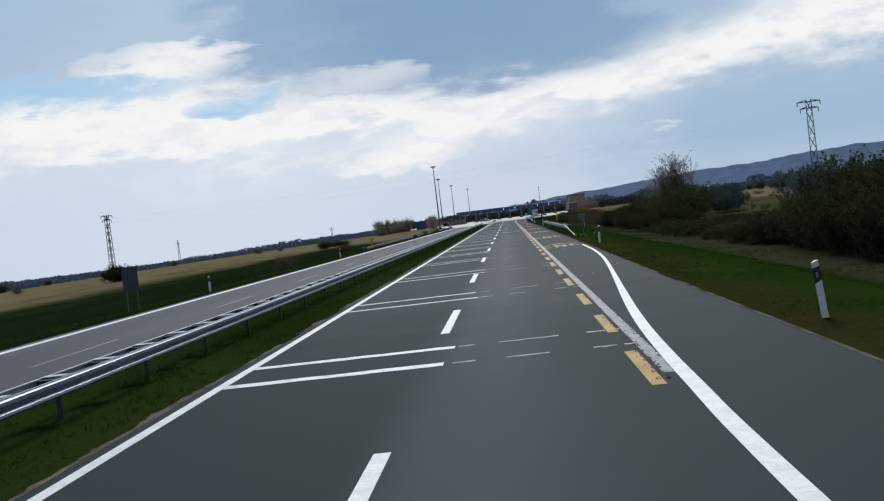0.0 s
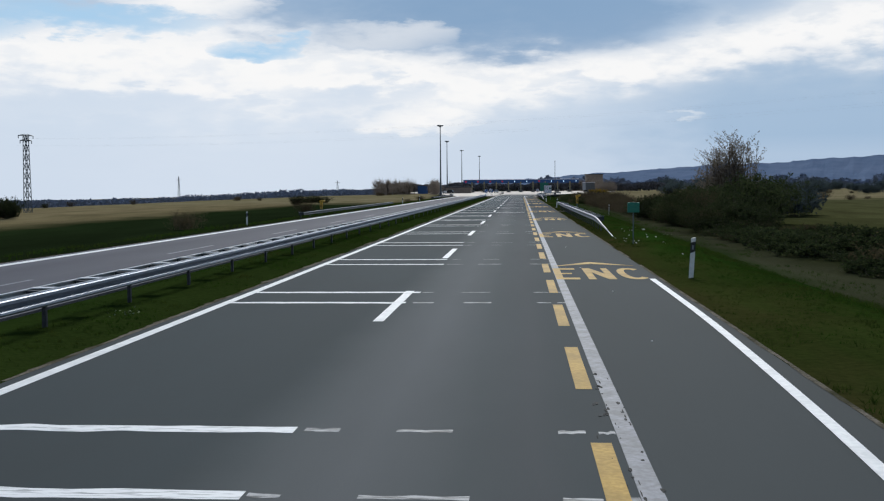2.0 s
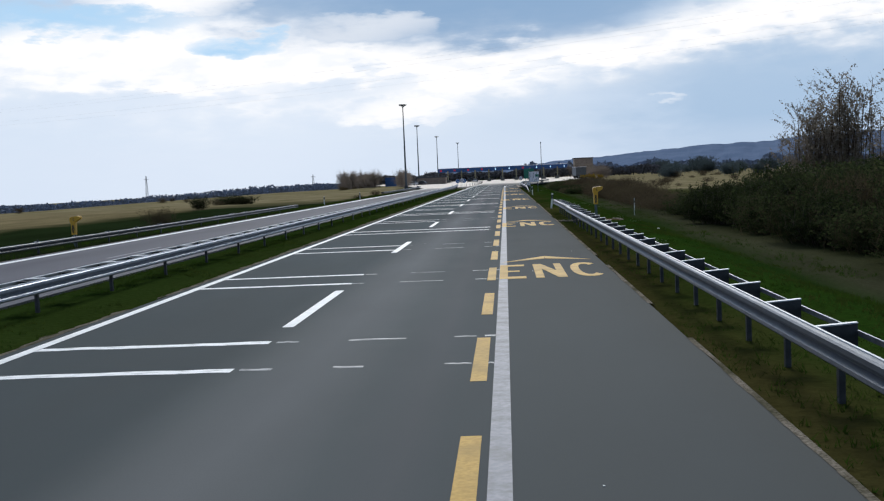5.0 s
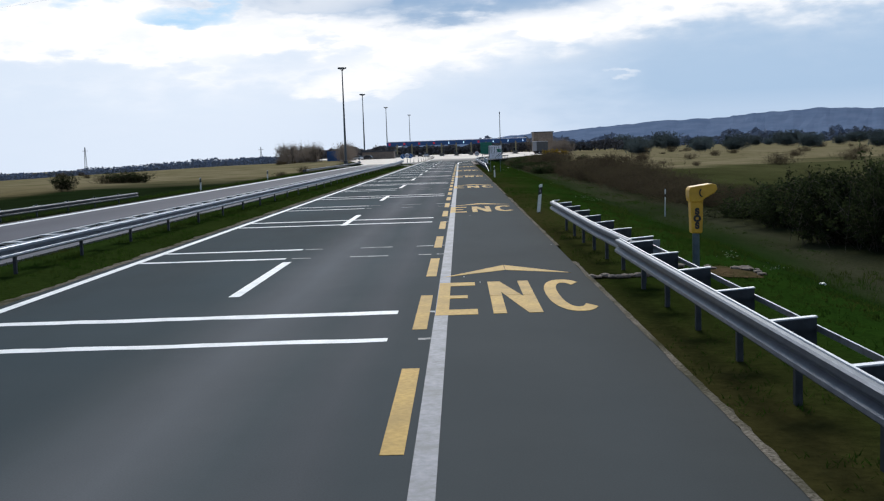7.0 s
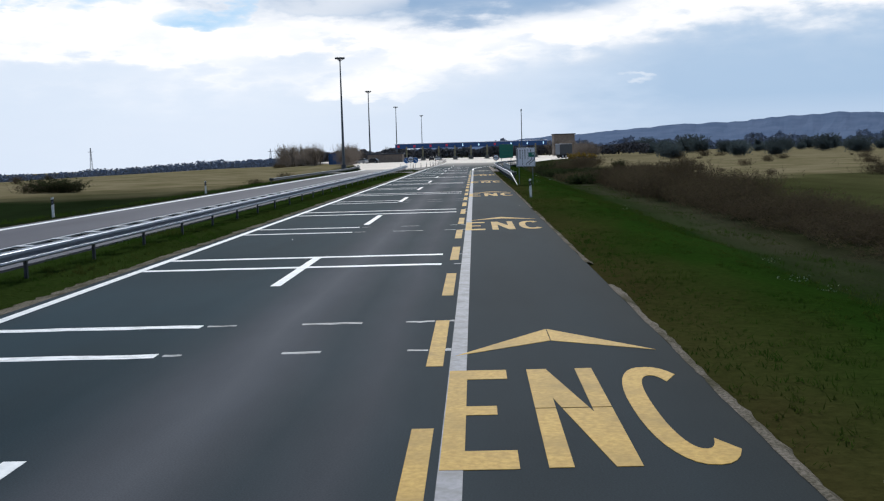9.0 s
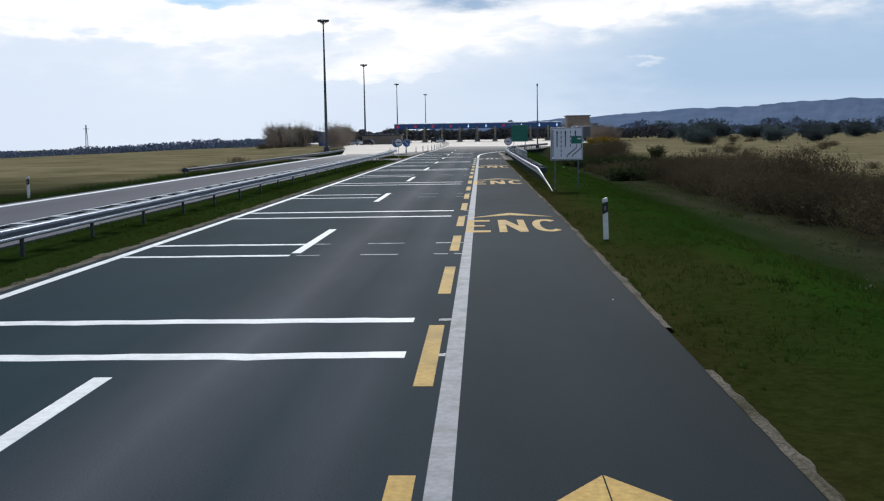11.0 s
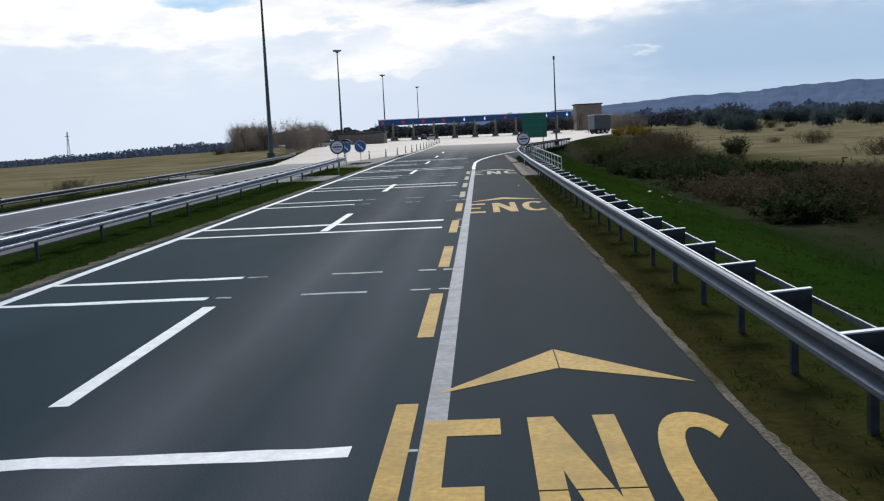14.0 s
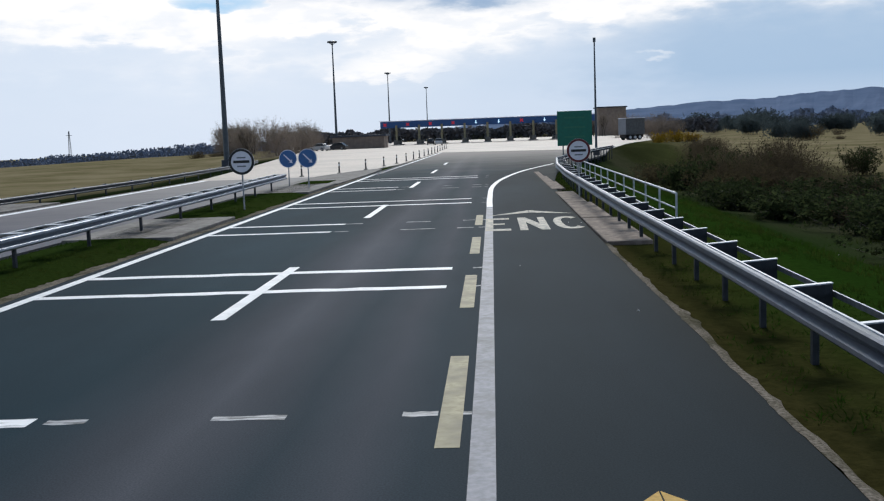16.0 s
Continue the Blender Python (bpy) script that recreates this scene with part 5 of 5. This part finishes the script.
def twig_quad(a, b, w, r):
    d = (b - a).normalized()
    s = d.cross(Vector((r.uniform(-1, 1), r.uniform(-1, 1), r.uniform(-1, 1)))).normalized() * w
    return [tuple(a - s), tuple(a + s), tuple(b + s * 0.35), tuple(b - s * 0.35)]


def leaf_quad(c, size, r):
    u = Vector((r.uniform(-1, 1), r.uniform(-1, 1), r.uniform(-1, 1))).normalized()
    v = u.cross(Vector((r.uniform(-1, 1), r.uniform(-1, 1), r.uniform(-1, 1)))).normalized()
    u, v = u * size, v * size * 0.6
    return [tuple(c - u), tuple(c - v), tuple(c + u), tuple(c + v)]


def bush(seed, width, height, stems, leaves, twig_mat, leaf_mat, label, leaf=0.06, upright=1.0, thick=1.0, name="bush", group="verge bushes"):
    r = random.Random(seed)
    base = empty(name, 0, 0, 0, label=label, category=name, group=group)
    twigs, tips = [], []
    for _ in range(stems):
        a = Vector((r.gauss(0, width * 0.22), r.gauss(0, width * 0.22), -0.15))
        h = height * r.uniform(0.55, 1.0)
        top = a + Vector((r.gauss(0, 0.22 * width), r.gauss(0, 0.22 * width), h * upright))
        mid = a.lerp(top, 0.5) + Vector((r.gauss(0, 0.08), r.gauss(0, 0.08), 0)) * width
        twigs += [twig_quad(a, mid, 0.016 * thick, r), twig_quad(mid, top, 0.011 * thick, r)]
        for _ in range(7):
            f = r.uniform(0.2, 1.0)
            s = a.lerp(mid, f * 2) if f < 0.5 else mid.lerp(top, f * 2 - 1)
            e = s + Vector((r.gauss(0, 0.16), r.gauss(0, 0.16), r.uniform(0.05, 0.3))) * height * 0.75
            e.z = min(e.z, height * 1.05)
            twigs.append(twig_quad(s, e, 0.008, r))
            tips += [(s, e)]
            for _ in range(2):
                g = s.lerp(e, r.uniform(0.3, 0.95))
                twigs.append(twig_quad(g, g + Vector((r.gauss(0, 0.1), r.gauss(0, 0.1), r.uniform(0.02, 0.16))) * height * 0.6, 0.006, r))
    quad_cloud("branchwork", twig_mat, twigs, base)
    quad_cloud("foliage", leaf_mat, [leaf_quad(s.lerp(e, r.uniform(0.1, 1.1)) + Vector((r.gauss(0, 0.07), r.gauss(0, 0.07), r.gauss(0, 0.07))), leaf * r.uniform(0.6, 1.5), r) for s, e in (r.choice(tips) for _ in range(leaves))], base)
    return base


def tree(seed, height, spread, trunk, leaves, leaf_mat, twig_mat, label, leaf=0.09, name="tree"):
    """Tapered trunk, forking limbs and a loose crown."""
    r = random.Random(seed)
    base = empty(name, 0, 0, 0, label=label, category="tree", group="trees")
    bm = bmesh.new()
    twigs, tips = [], []

    def limb(a, d, length, rad, depth):
        b = a + d * length
        if rad > 0.02:
            tube(bm, a, b, rad, rad * 0.62, 6)
        else:
            twigs.append(twig_quad(a, b, max(rad, 0.008), r))
        if depth == 0:
            tips.append((a, b))
            return
        for _ in range(4 if depth > 1 else 6):
            nd = (d + Vector((r.gauss(0, 0.42), r.gauss(0, 0.42), r.gauss(0.08, 0.22))) * spread).normalized()
            limb(a.lerp(b, r.uniform(0.45, 1.0)), nd, length * r.uniform(0.55, 0.85), rad * 0.5, depth - 1)

    for _ in range(trunk):
        limb(Vector((r.gauss(0, 0.25), r.gauss(0, 0.25), -0.3)), Vector((r.gauss(0, 0.16), r.gauss(0, 0.16), 1)).normalized(), height * 0.38, height * 0.017 + 0.02, 4)
    part("trunk", bm, M_BARK, base)
    quad_cloud("twigwork", twig_mat, twigs, base)
    quad_cloud("crown", leaf_mat, [leaf_quad(s.lerp(e, r.uniform(-0.2, 1.3)) + Vector((r.gauss(0, 0.2), r.gauss(0, 0.2), r.gauss(0, 0.25))), leaf * r.uniform(0.6, 1.5), r) for s, e in (r.choice(tips) for _ in range(leaves))], base)
    return base


def put(ob, x, y, s=1.0, rz=0.0, sink=0.1, sz=None):
    m = pose(x, y, ground_z(x, y) - sink, 0, 0, rz) @ Matrix.Diagonal((s, s, sz or s, 1))
    return m


KINDS = [
    bush(1, 3.4, 2.4, 120, 2200, M_TWIG, M_LEAF_BROWN, "leafless brown roadside shrub thick with twigs", leaf=0.045),
    bush(2, 4.2, 2.0, 140, 2600, M_TWIG, M_LEAF_BROWN, "low brown thicket of bare twigs", leaf=0.045),
    bush(3, 3.0, 2.8, 90, 4200, M_TWIG, M_LEAF_DARK, "dark green and brown roadside shrub", leaf=0.07),
    bush(4, 3.8, 1.9, 110, 1500, M_TWIG, M_LEAF_BROWN, "dry brown shrub with thin bare twigs", leaf=0.04),
    bush(5, 3.4, 3.0, 110, 14000, M_BARK, M_LEAF_DARK, "dense dark evergreen shrub", leaf=0.06),
]
SIZES = (2.4, 2.0, 2.8, 1.9, 3.0)
r = random.Random(11)
used = set()


def place(kind, x, y, s, sz=None):
    m = put(kind, x, y, s, r.uniform(0, 360), 0.12 * s, sz)
    if id(kind) not in used:
        used.add(id(kind))
        kind.matrix_basis = m
        return kind
    ob = kind.copy()
    scene.collection.objects.link(ob)
    for c in kind.children:
        k = c.copy()
        scene.collection.objects.link(k)
        k.parent = ob
    ob.matrix_basis = m
    return ob


def hedge_top(y):
    """Height of the hedge's top above the road, along the motorway."""
    stops = [(-10, 4.2), (20, 4.4), (50, 3.6), (62, 2.8), (70, 0.2), (76, -0.9), (112, -0.8), (122, 1.6), (132, 2.6), (148, 3.2), (162, 2.9), (172, 0.6), (200, 0.1), (214, 0.7), (226, 1.4), (240, 2.1), (252, 2.2), (265, 1.8), (275, 1.2), (285, 0.2), (297, -0.3), (308, -0.4), (318, 0.3), (325, 1.8), (330, 2.4), (345, 2.4)]
    for (a, u), (b, v) in zip(stops, stops[1:]):
        if a <= y <= b:
            return u + (v - u) * (y - a) / (b - a)
    return 1.6


y = -6.0
while y < 334:
    if 72 < y < 116:
        y = 116.0
    for row, dx in enumerate((0.0, 3.0)):
        x = 18.9 + dx + r.uniform(-0.7, 0.7)
        goal = max(0.55, hedge_top(y) * (1.0 if row else 0.7) + 1.05 + (r.uniform(-0.7, 0.3) if y > 60 else r.uniform(-0.2, 0.9)))
        k = r.choice([0, 0, 1, 1, 3]) if y > 118 else r.choice([4, 4, 4, 2])
        if 118 < y < 172 and r.random() < 0.85:
            k = r.choice((2, 4))
        place(KINDS[k], x, y + r.uniform(-0.8, 0.8), r.uniform(0.8, 1.1), goal / SIZES[k] * 0.92)
    y += r.uniform(2.9, 3.7)
# low dark scrub at the foot of the slope before the plaza
SCRUB = [bush(41, 3.2, 1.6, 70, 5000, M_BARK, M_LEAF_DARK, "low dark green scrub on the slope", leaf=0.075, name="scrub", group="slope scrub"),
         bush(42, 3.6, 1.4, 90, 3200, M_TWIG, M_LEAF_BROWN, "low brown scrub on the slope", leaf=0.06, name="scrub", group="slope scrub")]
for i in range(34):
    yy = 268 + i * 2.1
    place(SCRUB[r.choice((0, 0, 1))], 15.2 + r.uniform(0, 3.5) + (4 if i % 3 == 0 else 0), yy, r.uniform(0.8, 1.15), r.uniform(0.6, 1.0) * (1.5 if yy > 322 else 1.0))
for i in range(18):
    place(SCRUB[r.choice((0, 0, 1))], 18.2 + r.uniform(0, 2), 62 + i * 3.1, r.uniform(0.7, 1.1), r.uniform(0.35, 0.6))
for i in range(40):
    place(SCRUB[r.choice((0, 0, 0, 1))], 18.5 + r.uniform(0, 8), 64 + i * 1.35, r.uniform(0.8, 1.2), r.uniform(0.45, 0.9))
stake = empty("marker_stake", 14.4, 173.2, ground_z(14.4, 173.2) - 0.1, label="thin white marker stake standing in the verge grass", category="stake")
tubed("shaft", (0, 0, 0), (0.03, 0, 1.55), 0.03, M_POST_WHITE, stake)
stake_b = empty("marker_stake", 16.6, 277.5, ground_z(16.6, 277.5) - 0.1, label="thin weathered marker stake leaning in the grass", category="stake")
tubed("shaft", (0, 0, 0), (-0.08, 0, 0.95), 0.028, M_LEAF_PALE, stake_b)
tubed("band", (0.024, 0, 1.15), (0.027, 0, 1.3), 0.034, M_BLACK, stake)
# thickets further out
for x, y, kind, wide, tall in ((-46, 274, 2, 1.5, 0.72), (-43.4, 272.5, 2, 1.1, 0.6), (-48.4, 275, 0, 1.2, 0.62)):
    place(KINDS[kind], x, y, wide, tall)
for x, y, s, k in ((24, 130, 1.5, 4), (26, 138, 1.7, 4), (23, 146, 1.3, 4), (25, 60, 1.8, 4), (24, 44, 1.7, 4), (22, 30, 1.6, 4), (21, 18, 1.5, 4),
                   (29, 335, 0.75, 2), (26, 152, 1.3, 4), (24, 160, 1.1, 4), (-61.5, 157, 0.95, 4), (-59.8, 155.5, 0.8, 4), (-43, 243, 0.8, 2), (-26, 120, 0.7, 0), (-28, 180, 0.75, 0), (-23, 300, 0.6, 0), (-25, 290, 0.5, 1)):
    place(KINDS[k], x, y, s)
for x, y, s in ((28.8, 420, 0.8), (31.5, 421, 0.9), (34, 423, 0.7)):
    if s == 0.8:
        gorse = bush(9, 3.2, 2.0, 50, 3000, M_TWIG, M_LEAF_YELLOW, "shrub covered in yellow blossom", leaf=0.09)
    place(gorse, x, y, s)
for x, y, s in ((22, 352, 0.9), (24, 362, 1.0), (26, 372, 0.9), (21, 343, 0.85), (28, 384, 1.0), (30, 396, 1.0), (19, 337, 0.8), (25, 348, 0.8), (33, 402, 1.0)):
    place(KINDS[r.choice((0, 1))], x, y, s)

WILLOW = bush(51, 3.9, 9.4, 64, 13000, M_TWIG, M_LEAF_PALE, "tall bare willow with a rounded crown of fine twigs", leaf=0.075, thick=4.0, name="tree", group="trees")
OAK = tree(22, 8.0, 1.0, 1, 5200, M_LEAF_HAZED, M_TWIG, "dark field tree with a dense uneven crown", 0.22)
COPSE = bush(31, 6.5, 5.5, 110, 14000, M_BARK, M_LEAF_HAZED, "rounded dark clump of field trees and shrubs", leaf=0.12, name="copse", group="field copses")
for x, y, c in ((37.6, 119, 0.95), (40.5, 123, 1.0), (38, 168, 0.75), (35.5, 163, 0.6)):
    place(COPSE, x, y, c)
POPLAR = tree(23, 8.5, 0.75, 2, 1800, M_LEAF_PALE, M_TWIG_PALE, "bare grey-brown tree beside the plaza", 0.07)
place(WILLOW, 29.6, 166, 1.0, 1.08)
place(WILLOW, 27.6, 168, 0.8, 0.9)
for i in range(12):
    place(POPLAR, -65.5 + i * 2.25 + r.uniform(-0.6, 0.6), 533 - i * 7 + r.uniform(-4, 4), r.uniform(0.8, 1.05) * (1 - 0.02 * i))
for x, y, s in ((-29.5, 424, 0.62), (-31, 442, 0.68), (-32.5, 460, 0.7), (-34, 480, 0.7)):
    place(POPLAR, x, y, s)
THICKET = bush(12, 4.5, 4.6, 130, 2200, M_TWIG_PALE, M_LEAF_PALE, "tall pale thicket of bare stems beside the plaza", leaf=0.07, name="thicket", group="plaza thickets")
for i in (0, 1, 2, 4, 5, 8, 9, 11, 12, 13):
    place(THICKET, -65.5 + i * 1.7 + r.uniform(-0.6, 0.6), 532 - i * 5.2 + r.uniform(-4, 4), r.uniform(0.8, 1.15), r.uniform(1.1, 1.55) * (0.8 if 6 < i < 9 else 1.0))
for i in range(7):
    place(THICKET, -28.5 - i * 0.9 + r.uniform(-0.4, 0.4), 412 + i * 12, r.uniform(0.7, 0.95), r.uniform(0.9, 1.25))
for i in range(8):
    place(KINDS[r.choice((0, 1))], -60 + r.uniform(-3, 34), 490 + r.uniform(-20, 14), r.uniform(0.6, 0.9))
for x, y, s in ((35, 585, 0.8), (38.5, 588, 0.9), (42, 586, 0.85), (45.5, 590, 0.9), (49, 588, 0.8), (52, 592, 0.8)):
    place(POPLAR, x, y, s)
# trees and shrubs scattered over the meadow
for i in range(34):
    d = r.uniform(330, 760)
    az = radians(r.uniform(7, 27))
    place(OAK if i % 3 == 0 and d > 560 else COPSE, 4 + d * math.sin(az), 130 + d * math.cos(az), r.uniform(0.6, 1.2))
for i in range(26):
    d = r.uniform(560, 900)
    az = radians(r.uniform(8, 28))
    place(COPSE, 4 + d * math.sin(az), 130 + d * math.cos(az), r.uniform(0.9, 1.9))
for x, y, s in ((36.5, 480, 1.0), (39, 484, 1.15), (41.5, 482, 0.9), (33.5, 505, 1.1), (36, 508, 1.2)):
    place(THICKET, x, y, s)
for i in range(36):
    d = r.uniform(150, 440)
    az = radians(r.uniform(9, 27))
    place(KINDS[r.choice((0, 3, 1, 3))], 4 + d * math.sin(az), 130 + d * math.cos(az), r.uniform(0.3, 1.15))
for i in range(10):
    place(KINDS[r.choice((0, 2))], -60 - r.uniform(0, 90), 150 + r.uniform(0, 260), r.uniform(0.35, 0.7))
# bare trees behind the toll station
for i in range(14):
    place(POPLAR, -42 + 7.5 * i + r.uniform(-2, 2), 690 + r.uniform(-30, 60), r.uniform(0.55, 0.85))


def woods(name, d0, d1, a0, a1, count, h0, h1, base_z, size, label, mat=None):
    """Distant woods as one mass of many small leaf clumps."""
    q = random.Random(5 + count)
    quads = []
    for _ in range(count):
        az, d = radians(q.uniform(a0, a1)), q.uniform(d0, d1)
        x, y = 4 + d * math.sin(az), 130 + d * math.cos(az)
        h = (h0 + (h1 - h0) * (0.5 + 0.9 * noise.noise((az * 60, 0.3, 2.0)) + 0.5 * noise.noise((az * 220, 1.7, 4.0)))) * q.random() ** 0.55
        quads.append(leaf_quad(Vector((x, y, (min(ground_z(x, y), -13.0) if base_z is None else base_z) + h)), size * q.uniform(0.5, 1.3), q))
    ob = quad_cloud(name, mat or M_FOREST_HAZED, quads, None)
    return tagged(ob, label, "woods", kind="stuff")


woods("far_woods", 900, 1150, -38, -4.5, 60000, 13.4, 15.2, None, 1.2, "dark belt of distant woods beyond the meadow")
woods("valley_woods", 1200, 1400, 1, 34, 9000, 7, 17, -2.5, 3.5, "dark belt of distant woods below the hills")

woods("station_woods", 520, 545, -9, 9, 16000, 3.6, 5.4, -0.3, 0.8, "grey-brown leafless woods behind the toll station", M_STATION)


def hills():
    """Long wooded ridge on the horizon, blue with painted-in haze."""
    stops = [(-6, 0.1), (0, 0.45), (4.8, 0.80), (8.6, 1.05), (10.7, 1.22), (13.1, 1.25), (16.5, 1.46), (18.8, 1.58), (21.9, 1.45), (27, 1.5), (40, 1.1), (60, 0.6)]
    vs, fs, n, rows_n = [], [], 330, 7
    for i in range(n + 1):
        az = -6 + 66 * i / n
        for (a, u), (b, v) in zip(stops, stops[1:]):
            if a <= az <= b:
                e = u + (v - u) * smooth(a, b, az)
                break
        h = 3700 * math.tan(radians(e)) + 5 * noise.noise((az * 1.3, 0, 0)) + 2.5 * noise.noise((az * 6.0, 1, 0)) + 2
        for k in range(rows_n + 1):
            f = k / rows_n
            d = 3200 + 700 * f
            z = -4 + (h + 4) * f ** 1.3 + (6 * noise.noise((az * 2.0, f * 4, 3)) if 0 < k < rows_n else 0)
            vs.append((4 + d * math.sin(radians(az)), 130 + d * math.cos(radians(az)), z))
    w = rows_n + 1
    for i in range(n):
        for k in range(rows_n):
            fs.append((i * w + k, (i + 1) * w + k, (i + 1) * w + k + 1, i * w + k + 1))
    me = bpy.data.meshes.new("backdrop_hills")
    me.from_pydata(vs, [], fs)
    me.materials.append(M_HILL_HAZED)
    return tagged(new("backdrop_hills", me), "long blue-grey wooded ridge on the horizon", "hills", kind="structure")


hills()


# ---- grass blades along the verges ----
def grass(name, x0, x1, y0, y1, tufts, h, label):
    q = random.Random(int(x0 * 10) + tufts)
    quads = []
    for _ in range(tufts):
        x, y = q.uniform(x0, x1), q.uniform(y0, y1)
        if noise.noise((x * 0.5, y * 0.3, 7.0)) < -0.28:
            continue
        z = ground_z(x, y) - 0.02
        hh = h * (0.7 + 0.6 * noise.noise((x * 0.25, y * 0.12, 1.0)))
        for _ in range(5):
            bx, by = x + q.gauss(0, 0.05), y + q.gauss(0, 0.05)
            tx, ty, tz = q.gauss(0, 0.06), q.gauss(0, 0.06), hh * q.uniform(0.6, 1.3)
            w = q.uniform(0.006, 0.012)
            quads.append([(bx - w, by, z), (bx + w, by, z), (bx + tx, by + ty, z + tz)])
    return tagged(quad_cloud(name, M_BLADE, quads, None), label, "grass", kind="stuff")


grass("verge_grass", 6.5, 10.8, 14, 330, 21000, 0.10, "short uneven green grass on the verge")
grass("slope_grass", 10.3, 16, 20, 335, 9000, 0.17, "longer dark grass on the slope")
grass("median_grass", -7.2, -4.4, -5, 287.6, 13000, 0.12, "short green grass on the median")
grass("median_end_grass", -7.2, -4.4, 295, 308, 600, 0.12, "short green grass between the median slabs")
grass("far_verge_grass", -22, -15.6, 20, 300, 5000, 0.25, "long grass beside the opposite carriageway")


def weeds(places, n):
    q = random.Random(8)
    leaves = []
    for x, y in places:
        z = ground_z(x, y)
        leaves += [leaf_quad(Vector((x + q.gauss(0, 0.14), y + q.gauss(0, 0.14), z + abs(q.gauss(0, 0.07)) + 0.02)), 0.028, q) for _ in range(n)]
    return tagged(quad_cloud("weeds", M_WEED, leaves, None), "pale flowering weed clumps in the grass", "weeds", kind="stuff")


weeds(((10.2, 173.0), (10.6, 172.2), (9.4, 96.0), (10.8, 92), (9.9, 143), (10.6, 142), (9.0, 236), (11.0, 268), (8.9, 121), (-5.0, 46), (-4.9, 52), (-5.1, 39), (12.2, 182), (11.4, 205)), 22)
q = random.Random(3)
for i in range(22):
    bm = bmesh.new()
    bmesh.ops.create_icosphere(bm, subdivisions=1, radius=q.uniform(0.02, 0.05))
    for v in bm.verts:
        v.co *= q.uniform(0.7, 1.25)
        v.co.z *= 0.5
    s = part("stone", bm, M_POST_WHITE)
    x, y = q.uniform(6.9, 9.6), q.uniform(70, 96)
    s.location = (x, y, ground_z(x, y) + 0.02)
    tagged(s, "small pale stone lying in the verge grass", "stone", "stones in the grass")
for i in range(26):
    bm = bmesh.new()
    bmesh.ops.create_icosphere(bm, subdivisions=1, radius=q.uniform(0.010, 0.024))
    for v in bm.verts:
        v.co *= q.uniform(0.7, 1.25)
        v.co.z *= 0.6
    s = part("pebble", bm, M_POST_WHITE)
    x = q.choice((q.uniform(-3, 6), q.uniform(4, 6.4)))
    s.location = (x, q.uniform(8, 290), 0.006)
    tagged(s, "small pale stone lying on the asphalt", "stone", "loose stones")
for x, y in ((12.6, 289.0), (11.1, 275.4), (13.1, 282.0), (11.0, 272.0), (12.0, 143.0), (10.0, 96.0), (11.6, 101.0)):
    bm = bmesh.new()
    bmesh.ops.create_icosphere(bm, subdivisions=2, radius=q.uniform(0.06, 0.11))
    for v in bm.verts:
        v.co *= q.uniform(0.75, 1.2)
        v.co.z *= 0.5
    s = part("stone", bm, M_POST_WHITE)
    s.location = (x, y, ground_z(x, y) + 0.03)
    tagged(s, "pale limestone lump lying in the grass", "stone", "stones in the grass")
# ---- bare earth and broken stone beside the emergency phone ----
q = random.Random(21)
bm = bmesh.new()
rings = []
for f in (0.25, 0.5, 0.75, 1.0):
    rings.append([])
    for k in range(24):
        a = 2 * math.pi * k / 24
        u = f * (1 + 0.3 * noise.noise((2 * math.cos(a), 2 * math.sin(a), 4.0)))
        x, y = 9.2 + 0.55 * u * math.cos(a), 139.9 + 1.0 * u * math.sin(a)
        rings[-1].append(bm.verts.new((x, y, ground_z(x, y) + 0.03 * (1 - f * f) + 0.002)))
bm.faces.new(rings[0])
for r0, r1 in zip(rings, rings[1:]):
    for k in range(24):
        bm.faces.new((r0[k], r1[k], r1[(k + 1) % 24], r0[(k + 1) % 24]))
bmesh.ops.recalc_face_normals(bm, faces=bm.faces[:])
earth = part("earth_patch", bm, M_EARTH)
tagged(earth, "bare brown earth patch worn into the verge grass", "earth patch")
for i in range(16):
    bm = bmesh.new()
    bmesh.ops.create_icosphere(bm, subdivisions=1, radius=q.uniform(0.05, 0.13))
    for v in bm.verts:
        v.co *= q.uniform(0.7, 1.25)
        v.co.z *= 0.4
    s = part("stone_shard", bm, M_GUTTER)
    x, y = 9.25 + q.gauss(0, 0.36), 140.2 + q.gauss(0, 0.3)
    s.location = (x, y, ground_z(x, y) + 0.04)
    tagged(s, "pale broken stone lying on bare earth", "stone", "broken stones")
for i in range(13):
    bm = bmesh.new()
    bmesh.ops.create_icosphere(bm, subdivisions=2, radius=q.uniform(0.07, 0.12))
    for v in bm.verts:
        v.co *= q.uniform(0.85, 1.15)
        v.co.z *= 0.45
    s = part("kerb_stone", bm, M_GUTTER)
    x = 6.45 + 0.125 * i
    s.location = (x, 139.4 + q.gauss(0, 0.03) + 0.06 * math.sin(i), ground_z(x, 139.4) + 0.035)
    s.rotation_euler = (0, 0, q.uniform(0, 3))
    tagged(s, "pale weathered stone in a line across the verge", "stone", "verge stones")
